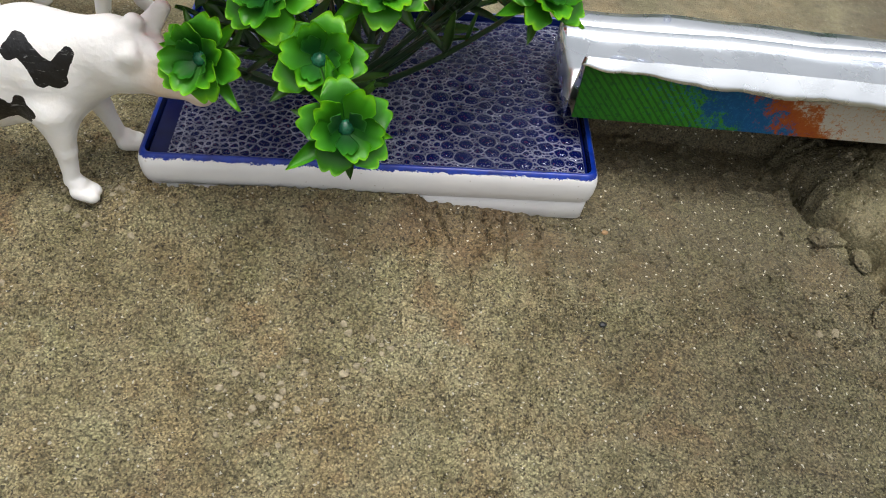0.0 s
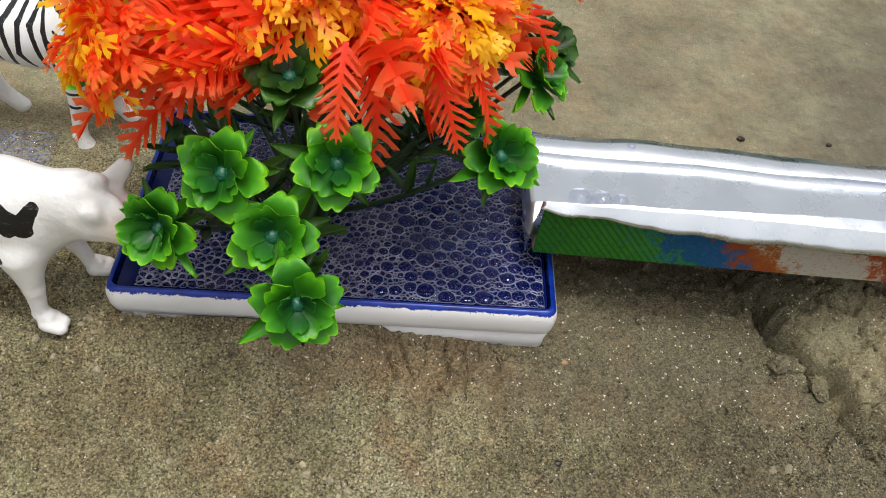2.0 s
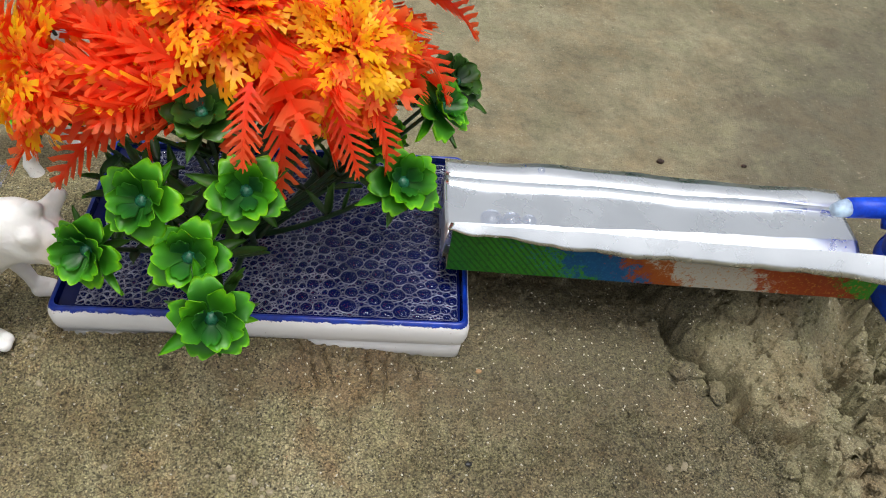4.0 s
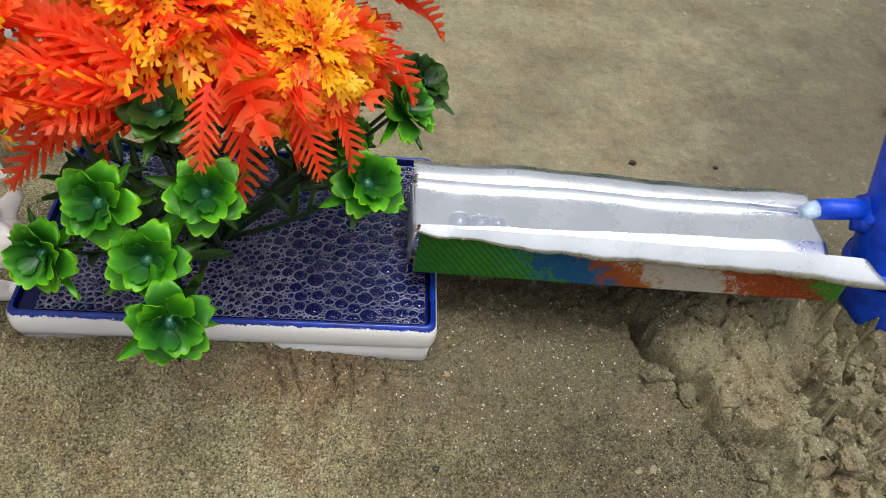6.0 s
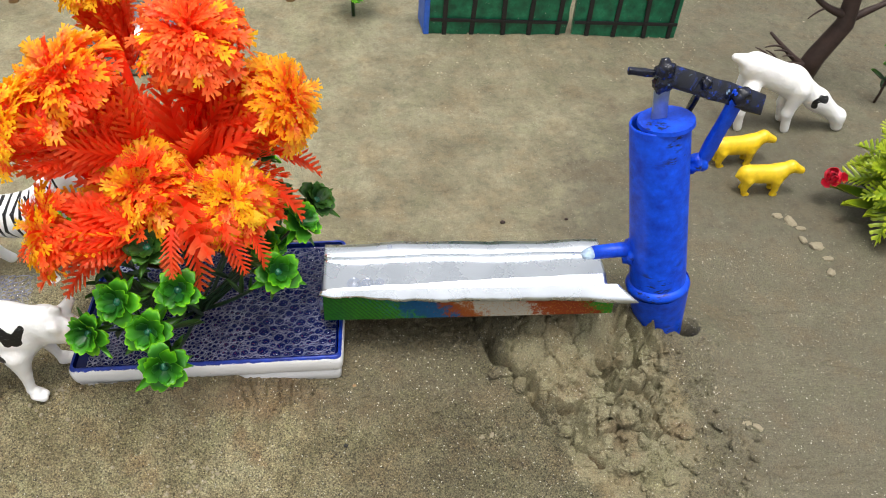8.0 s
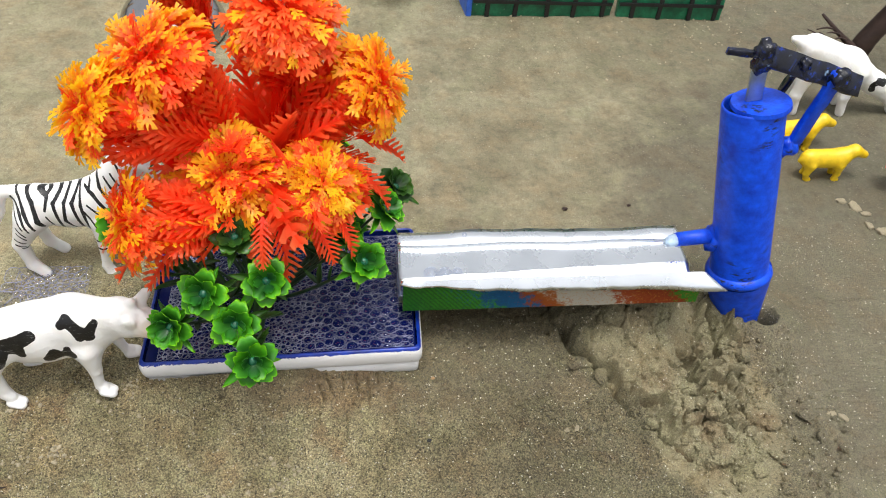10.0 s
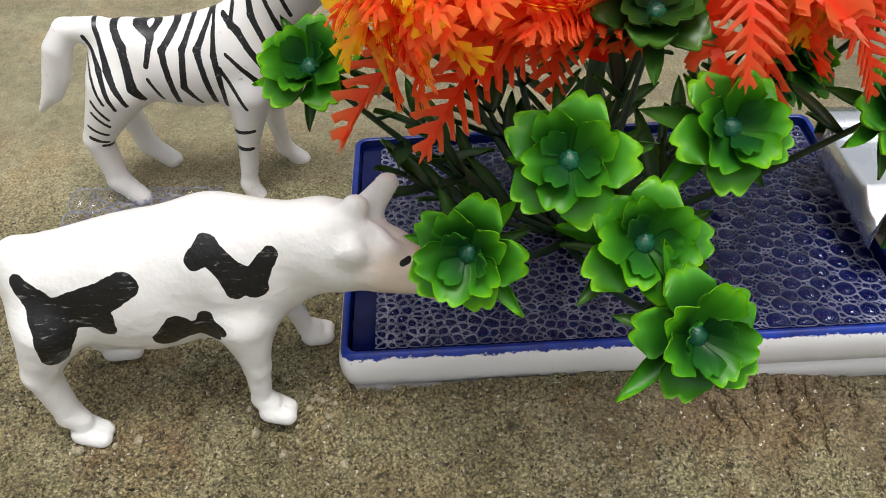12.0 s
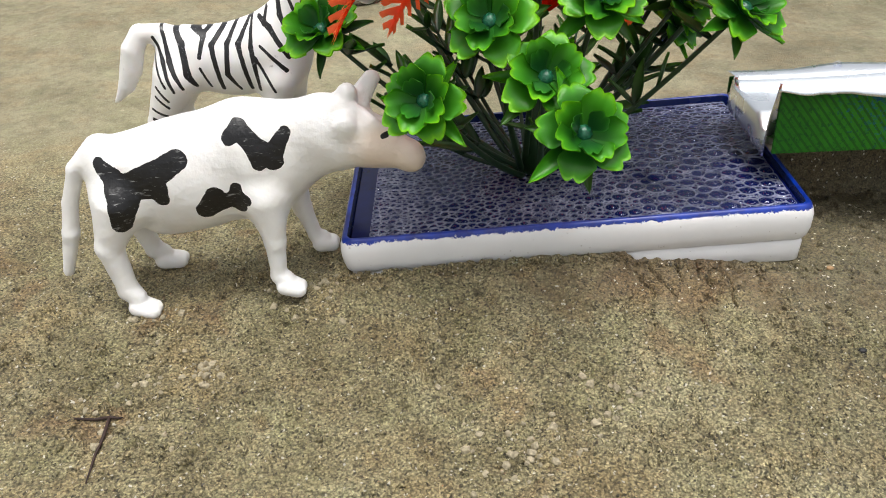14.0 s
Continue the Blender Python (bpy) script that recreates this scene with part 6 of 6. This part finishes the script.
# ---- behind ----
def sheet_mesh(name, wide, tall, thick, mat, seed, nx_=26, nz_=20):
    """An upright, slightly buckled sheet with a ragged lower edge."""
    V = []
    for face in (-1, 1):
        for i in range(nx_ + 1):
            for j in range(nz_ + 1):
                u, v = i / nx_, j / nz_
                low = 0.0045 * noise.noise(Vector((u * 9, seed, 0.3))) + 0.0030 * noise.noise(Vector((u * 27, seed, 2.3)))
                V.append((-wide / 2 + u * wide + 0.0012 * noise.noise(Vector((v * 7, seed, 4.1))) * (u * 2 - 1), face * thick / 2 + 0.0010 * noise.noise(Vector((u * 5, v * 4, seed))), -tall / 2 + v * tall + max(-0.002, low) * (1 - v) ** 3))
    n, c = (nx_ + 1) * (nz_ + 1), nz_ + 1
    F = []
    for i in range(nx_):
        for j in range(nz_):
            q = (i * c + j, (i + 1) * c + j, (i + 1) * c + j + 1, i * c + j + 1)
            F += [q, tuple(k + n for k in q[::-1])]
    rim = [i * c for i in range(nx_ + 1)] + [nx_ * c + j for j in range(1, nz_ + 1)] + [i * c + nz_ for i in range(nx_ - 1, -1, -1)] + [j for j in range(nz_ - 1, 0, -1)]
    F += [(rim[k], rim[k - 1], rim[k - 1] + n, rim[k] + n) for k in range(len(rim))]
    return mesh(name, V, F, mat, smooth=False)


def build_fence():
    f = thing("green_fence", "green painted panel fence with a black grid standing on the mud", "fence", at=(0.155, 0.606, -0.020))
    for x0, x1, lean in ((0.0, 0.128, 1.5), (0.133, 0.232, -1.0)):
        w = x1 - x0
        panel = part("panel", sheet_mesh("panel", w, 0.100, 0.005, GREENP, int(x0 * 1000)), f, pose((x0 + x1) / 2, 0, 0.050, lean, 0, 0))
        for k in range(int(w / 0.0265) + 1):
            part("bar", box("bar", (0.0042, 0.0016, 0.097), BLACKP, 0.0004), panel, pose(-w / 2 + 0.014 + 0.0265 * k, -0.0034, 0.001, 0, 2.0 * math.sin(k * 2.3), 0))
        for z in (-0.030, 0.004, 0.036):
            part("rail", box("rail", (w - 0.001, 0.0014, 0.0034), BLACKP, 0.0004), panel, pose(0, -0.0042, z, 0, 0.6, 0))
    part("end_board", box("end_board", (0.005, 0.030, 0.10), BLUEP, 0.0006), f, pose(-0.004, 0.012, 0.050, 0, 0, 6), "blue card end")


build_fence()


def build_tree():
    at = Vector((0.480, 0.530, hz(0.48, 0.53) - 0.003))
    tree = thing("toy_tree", "dark brown bare branching toy tree with a few green leaves", "tree", at=at)
    V, F = tube([(0, 0, 0), (0.008, 0, 0.03), (0.022, 0, 0.062), (0.020, 0.002, 0.095), (0.024, 0, 0.14)], [0.0105, 0.0088, 0.0080, 0.0070, 0.0045], 12)
    part("trunk", mesh("trunk", V, F, BARK), tree)
    rr = random.Random(4)
    limbs = [((0.006, 0, 0.022), (-0.045, -0.010, 0.036)), ((0.020, 0, 0.070), (-0.028, 0.0, 0.098)), ((0.021, 0, 0.064), (0.070, 0.004, 0.088)), ((0.021, 0, 0.09), (-0.03, -0.01, 0.135)), ((0.023, 0, 0.11), (0.06, 0.01, 0.15)), ((0.004, 0, 0.018), (-0.034, 0.012, 0.046))]
    for a, b in limbs:
        pts = bend(a, b, rr.uniform(-0.006, 0.004), (rr.uniform(-0.004, 0.004), rr.uniform(-0.006, 0.006), 0), 7)
        V, F = tube(pts, [0.0042 - 0.0030 * i / 7 for i in range(8)], 8)
        limb = part("branch", mesh("branch", V, F, BARK), tree)
        for k in range(3):
            p = pts[3 + k]
            q = p + Vector((b[0] - a[0], 0, 0.2 * (b[2] - a[2]))).normalized() * 0.018 + Vector((0, rr.uniform(-0.01, 0.01), rr.uniform(-0.012, 0.016)))
            V, F = tube(bend(p, q, 0.002, n=4), [0.0012, 0.001, 0.0009, 0.0007, 0.0004], 6)
            part("twig", mesh("twig", V, F, BARK), limb)


build_tree()


def build_bush():
    at = Vector((0.492, 0.350, hz(0.492, 0.35) - 0.002))
    bush = thing("artificial_bush", "yellow-green feathery artificial bush on the mud", "bush", at=at)
    rr = random.Random(8)
    blades = [frond_mesh("frond", 0.042, 0.020, 11, d, BUSH, 30 + k) for k, d in enumerate((0.1, 0.5, 0.9))]
    for k in range(70):
        z = 1 - 1.15 * (k + 0.5) / 70
        a = k * 2.39996
        r = math.sqrt(1 - min(1, z * z))
        d = Vector((r * math.cos(a), r * math.sin(a), z + 0.15))
        part("frond", blades[rr.randrange(3)], bush, Matrix.Translation((0, 0, 0.030)) @ d.to_track_quat("X", "Z").to_matrix().to_4x4() @ pose(0.006, 0, 0, rr.uniform(-40, 40), 0, 0) @ Matrix.Scale(rr.uniform(0.8, 1.2), 4))
    blade = petal_mesh("blade", 0.050, 0.014, 0.1, 0, BUSH, 9, 5, True)
    for k, (a, t) in enumerate(((185, 8), (205, 14), (160, 4), (230, 10))):
        part("blade", blade, bush, pose(0, 0, 0.010, 0, 0, a) @ pose(0.008, 0, 0, 0, -t, 0))
    V, F = tube([(0, 0, 0), (0, 0, 0.045)], [0.004, 0.003], 10)
    part("stem", mesh("stem", V, F, STEM), bush)
    rose = thing("toy_rose", "small red plastic rose beside the bush", "flower", at=(0.4395, 0.372, 0.0085))
    for k in range(9):
        a, r = k * 137.5, 0.0018 + 0.0006 * k
        pm = petal_mesh("petal", 0.0080, 0.0085, 0.9, 0.05, ROSE, 6, 5)
        part("petal", pm, rose, facing((0, 0, 0), (-0.5, -0.7, 0.4)) @ pose(0, 0, 0, 0, 0, a) @ pose(r * 0.5, 0, 0, 0, -55 + 6 * k, 0))
    bm = bmesh.new()
    bmesh.ops.create_icosphere(bm, subdivisions=3, radius=0.0062)
    for v in bm.verts:
        v.co *= 1 + 0.10 * math.sin(math.atan2(v.co.y, v.co.x) * 3 + v.co.z * 900)
    part("bud", bm_mesh("bud", bm, ROSE), rose)
    V, F = tube(bend((0.001, 0.002, 0.0), (0.0445, -0.012, -0.0165), 0.004, n=6), [0.0012] * 7, 7)
    part("stem", mesh("stem", V, F, STEM), rose)
    # a curled wire vine with leaves
    vx, vy = 0.560, 0.500
    vine = thing("wire_vine", "dark green curled wire vine with small leaves", "vine", at=(vx, vy, hz(vx, vy) - 0.002))
    pts = [Vector((-0.020 + 0.002 * math.sin(k), 0, 0.012 * k)) for k in range(10)]
    V, F = tube(pts, 0.0012, 7)
    part("wire", mesh("wire", V, F, BARK), vine)
    pts = [Vector((0.012 + (0.018 - 0.0011 * k) * math.cos(k * 0.7), 0, 0.050 + (0.018 - 0.0011 * k) * math.sin(k * 0.7))) for k in range(15)]
    V, F = tube([Vector((0.0, 0, 0.0))] + pts, 0.0013, 7)
    part("curl", mesh("curl", V, F, STEM), vine)
    lf = petal_mesh("leaf", 0.016, 0.009, 0.15, 0, LEAF_DARK, 7, 5, True)
    for k in range(14):
        part("leaf", lf, vine, pose(-0.020, 0, 0.018 + 0.0065 * k, 0, 0, 180 * (k % 2) + rr.uniform(-50, 50)) @ pose(0, 0, 0, 0, -25, 0))


build_bush()


def build_bowl():
    bm = bmesh.new()
    bmesh.ops.create_uvsphere(bm, u_segments=40, v_segments=24, radius=0.043)
    bmesh.ops.delete(bm, geom=[v for v in bm.verts if v.co.z < -0.012], context="VERTS")
    for v in bm.verts:
        v.co.z *= 0.72
    ob = thing("steel_bowl", "upturned polished steel bowl lying on the mud", "bowl", at=(-0.098, 0.572, hz(-0.098, 0.572) + 0.008), me=bm_mesh("steel_bowl", bm, SHINE))
    ob.modifiers.new("thickness", "SOLIDIFY").thickness = 0.0012


build_bowl()
for x, y, tall in ((-0.221, 0.650, 0.07), (0.027, 0.660, 0.07)):
    V, F = tube(bend((0, 0, -0.004), (0.004, 0.006, tall), 0, (0.002, 0, 0), 5), [0.0045, 0.0042, 0.0042, 0.004, 0.004, 0.0038], 9)
    thing("stick", "short pale wooden stick stuck upright in the mud", "stick", at=(x, y, hz(x, y)), me=mesh("stick", V, F, WOOD), group="sticks in the mud")


def build_sprig():
    x, y = 0.087, 0.634
    sprig = thing("green_sprig", "small green plastic sprig stuck in the mud", "plant", at=(x, y, hz(x, y) - 0.002))
    V, F = tube([(0, 0, 0), (-0.001, 0, 0.02), (-0.004, 0.004, 0.05)], [0.0018, 0.0016, 0.001], 8)
    part("stem", mesh("stem", V, F, STEM), sprig)
    lf = frond_mesh("frond", 0.030, 0.016, 8, 0.4, LEAF, 77)
    for k in range(9):
        part("frond", lf, sprig, pose(-0.001, 0, 0.016 + 0.003 * k, 0, 0, 137 * k) @ pose(0, 0, 0, 0, -25 - 3 * k, 0))


build_sprig()


# ---- loose bits on the ground ----
def clod_mesh(name, seed, flat=0.75, fine=4):
    """An angular, crumbly lump: a ball cut by random planes, then roughened."""
    rr = random.Random(seed + 60)
    planes = [(Vector((rr.gauss(0, 1), rr.gauss(0, 1), rr.gauss(0, 1))).normalized(), rr.uniform(0.62, 0.95)) for _ in range(13)]
    bm = bmesh.new()
    bmesh.ops.create_icosphere(bm, subdivisions=fine, radius=1.0)
    off = Vector((seed * 3.1, seed * 1.7, seed * 0.9))
    for v in bm.verts:
        c = v.co.copy()
        k = min([1.0] + [d / c.dot(n) for n, d in planes if c.dot(n) > 0.05])
        k += 0.24 * noise.noise(c * 2.3 + off) + 0.17 * noise.noise(c * 6 + off) + 0.13 * noise.noise(c * 14 + off)
        v.co = c * k
        v.co.z *= flat
    return bm_mesh(name, bm, CLOD)


CLODS = [clod_mesh("mud_clod", s) for s in range(6)]
DRY_CLOD = clod_mesh("mud_clod", 8, 0.8, 4)
DRY_CLOD.materials[0] = DRY


def scatter():
    rr = random.Random(21)
    # big clods of the dug mud
    placed = []
    for k in range(1600):
        x, y = rr.uniform(0.150, 0.315), rr.uniform(0.120, 0.234)
        p = float(pile(np.array([x]), np.array([y]))[0])
        loose = float(within(np.array([x]), np.array([y]), LUMPS)[0]) > -0.006
        outlying = y < 0.195 and math.hypot((x - 0.262) / 0.055, (y - 0.155) / 0.038) < 1
        r = 0.0012 + 0.0050 * rr.random() ** 2.2
        if not (loose or (outlying and rr.random() < 0.30 and r < 0.0030) or (p > 0.05 and rr.random() < 0.10 and r < 0.0022)) or len(placed) > 170:
            continue
        if math.hypot(x - 0.273, y - 0.246) < 0.021 + r or (y + r > 0.222 and x < 0.243):
            continue
        if any(math.hypot(x - a, y - b) < 0.8 * (r + c) for a, b, c in placed):
            continue
        placed.append((x, y, r))
        thing("mud_clod", "rough crumbly clod of damp mud on the dug pile", "clod", me=CLODS[k % 6], group="clods of the mud pile",
              m=pose(x, y, hz(x, y) + r * 0.20, rr.uniform(-30, 30), rr.uniform(-30, 30), rr.uniform(0, 360)) @ Matrix.Diagonal((r, r * rr.uniform(0.65, 1), r, 1)))
    # flat broken pieces lying round the slab
    for x, y, r, turn in ((0.1690, 0.2090, 0.0062, 10), (0.1800, 0.2020, 0.0058, 70), (0.1804, 0.1773, 0.0054, 40), (0.2377, 0.1490, 0.0080, 20), (0.2734, 0.1700, 0.0066, 65), (0.2972, 0.1740, 0.0058, 0), (0.2990, 0.1595, 0.0042, 90), (0.1988, 0.1620, 0.0044, 30), (0.2321, 0.1790, 0.0060, 110), (0.2560, 0.1420, 0.0060, 45), (0.2680, 0.1300, 0.0050, 15)):
        thing("mud_clod", "flat broken piece of damp mud beside the dug pile", "clod", me=CLODS[int(turn) % 6], group="clods of the mud pile",
              m=pose(x, y, hz(x, y) + r * 0.18, rr.uniform(-12, 12), rr.uniform(-12, 12), turn) @ Matrix.Diagonal((r * 1.15, r * 0.85, r * 0.62, 1)))
    for x, y, r in ((0.1538, 0.1672, 0.0022), (0.1590, 0.1680, 0.0020), (0.1560, 0.1620, 0.0016), (0.396, 0.352, 0.0045), (0.403, 0.346, 0.0060), (0.409, 0.339, 0.0040), (0.407, 0.327, 0.0046), (0.414, 0.320, 0.0062), (0.418, 0.309, 0.0040), (0.415, 0.295, 0.0048), (0.312, 0.176, 0.0050), (0.318, 0.172, 0.0036)):
        thing("mud_clod", "small pale dry crumb of mud lying loose", "clod", me=DRY_CLOD, group="clods of the mud pile", m=pose(x, y, hz(x, y) + r * 0.1, 8, 6, 4e4 * x) @ Matrix.Diagonal((r, r * 0.7, r * 0.42, 1)))
    # crumbs and grit, joined
    base = bmesh.new()
    bmesh.ops.create_icosphere(base, subdivisions=1, radius=1.0)
    bv = [v.co.copy() for v in base.verts]
    bf = [tuple(v.index for v in f.verts) for f in base.faces]
    base.free()
    V, F = [], []
    spots = []
    while len(spots) < 520:
        x, y = rr.uniform(0.145, 0.30), rr.uniform(0.11, 0.235)
        p = float(pile(np.array([x]), np.array([y]))[0])
        if rr.random() < 0.10 + p:
            spots.append((x, y, 0.0003 + 0.0011 * rr.random() ** 2))
    for _ in range(3400):
        spots.append((rr.uniform(-0.20, 0.30), rr.uniform(0.09, 0.24), 0.00025 + 0.0013 * rr.random() ** 4))
    dry = []
    for cx, cy, n, sp in ((-0.112, 0.172, 12, 0.003), (0.004, 0.150, 14, 0.006), (-0.082, 0.206, 26, 0.006), (-0.136, 0.199, 14, 0.004), (-0.125, 0.160, 30, 0.012), (-0.02, 0.135, 40, 0.010), (0.2, 0.585, 60, 0.05), (0.37, 0.59, 60, 0.03)):
        for _ in range(n * 2):
            dry.append((rr.gauss(cx, sp), rr.gauss(cy, sp), 0.0003 + 0.0012 * rr.random() ** 2.5))
    for _ in range(900):
        x = rr.uniform(-0.080, 0.082)
        spots.append((x, 0.2080 - 0.027 * (x + 0.073) - abs(rr.gauss(0, 0.0016)), 0.0003 + 0.0009 * rr.random() ** 2))
    for group, mat, nm, lab in ((spots, CLOD, "mud_crumbs", "scattered crumbs and grit of damp mud"), (dry, DRY, "dry_crumbs", "loose clusters of pale dry mud crumbs")):
        V, F = [], []
        zs = height(np.array([s[0] for s in group]), np.array([s[1] for s in group]))
        for (x, y, r), z in zip(group, zs):
            if abs(x - 0.0015) < 0.077 and 0.2085 - 0.027 * (x + 0.073) < y < 0.303:
                continue
            o = len(V)
            m = pose(x, y, z + r * 0.2, rr.uniform(0, 360), rr.uniform(0, 360), 0)
            V += [m @ (v * r * rr.uniform(0.65, 1.25)) for v in bv]
            F += [tuple(o + i for i in f) for f in bf]
        thing(nm, lab, "crumbs", me=mesh(nm, V, F, mat, smooth=False), kind="stuff")
    peb = clod_mesh("pebble", 9, 0.8, 3)
    for x, y, r, mat, lab in ((0.0835, 0.2010, 0.0013, WOOD, "tiny pale pebble on the mud"), (0.0785, 0.1640, 0.0014, BLACKP, "tiny black stone on the mud"), (0.190, 0.350, 0.0022, BARK, "small brown bit of bark on the mud"), (0.237, 0.353, 0.0016, BARK, "small brown bit of bark on the mud")):
        me = peb.copy()
        me.materials[0] = mat
        thing("pebble", lab, "stone", me=me, m=Matrix.Translation((x, y, hz(x, y) + r * 0.3)) @ Matrix.Diagonal((r, r * 0.8, r * 0.7, 1)), group="pebbles")
    P = [(-0.1447, 0.1536), (-0.139, 0.1532), (-0.1342, 0.1522), (-0.1346, 0.146), (-0.1351, 0.140), (-0.1343, 0.1302)]
    pts = [(x, y, hz(x, y) + 0.0005) for x, y in P]
    V, F = tube(pts, [0.0003, 0.0005, 0.0006, 0.0005, 0.0004, 0.0002], 7)
    fork = [(x, y, hz(x, y) + 0.0006) for x, y in ((-0.1342, 0.1522), (-0.1325, 0.1530), (-0.1312, 0.1534))]
    fv, ff = tube(fork, [0.0005, 0.0004, 0.0002], 7)
    F += [tuple(i + len(V) for i in f) for f in ff]
    thing("twig", "thin dark forked twig lying on the mud", "twig", me=mesh("twig", V + fv, F, BARK))
    # a small foamy puddle by the zebra's feet
    rng = random.Random(2)
    b = (-0.028, -0.016, 0.022, 0.016)
    pts, rad = bubble_field(rng, b, lambda x, y, r: 0.0011 + 0.0006 * r.random(), 2500)
    keep = [k for k, (x, y) in enumerate(pts) if (x / 0.024) ** 2 + (y / 0.013) ** 2 < 1.0 + 0.5 * noise.noise(Vector((x * 90, y * 90, 0)))]
    pts2, rad2 = [pts[k] for k in keep], [rad[k] for k in keep]
    w, d = bubbles(pts2, rad2, b, 0.0, lambda x, y: 0.0003)
    zz = max(hz(-0.138 + x, 0.286 + y) for x in (-0.02, 0, 0.02) for y in (-0.01, 0, 0.01)) + 0.0006
    foam = thing("foam_puddle", "thin patch of clear soap bubbles lying on the mud", "foam", at=(-0.138, 0.286, zz))
    tagged(part("suds_film", w, foam), kind="stuff")
    tagged(part("bubble_foam", d, foam), kind="stuff")


scatter()
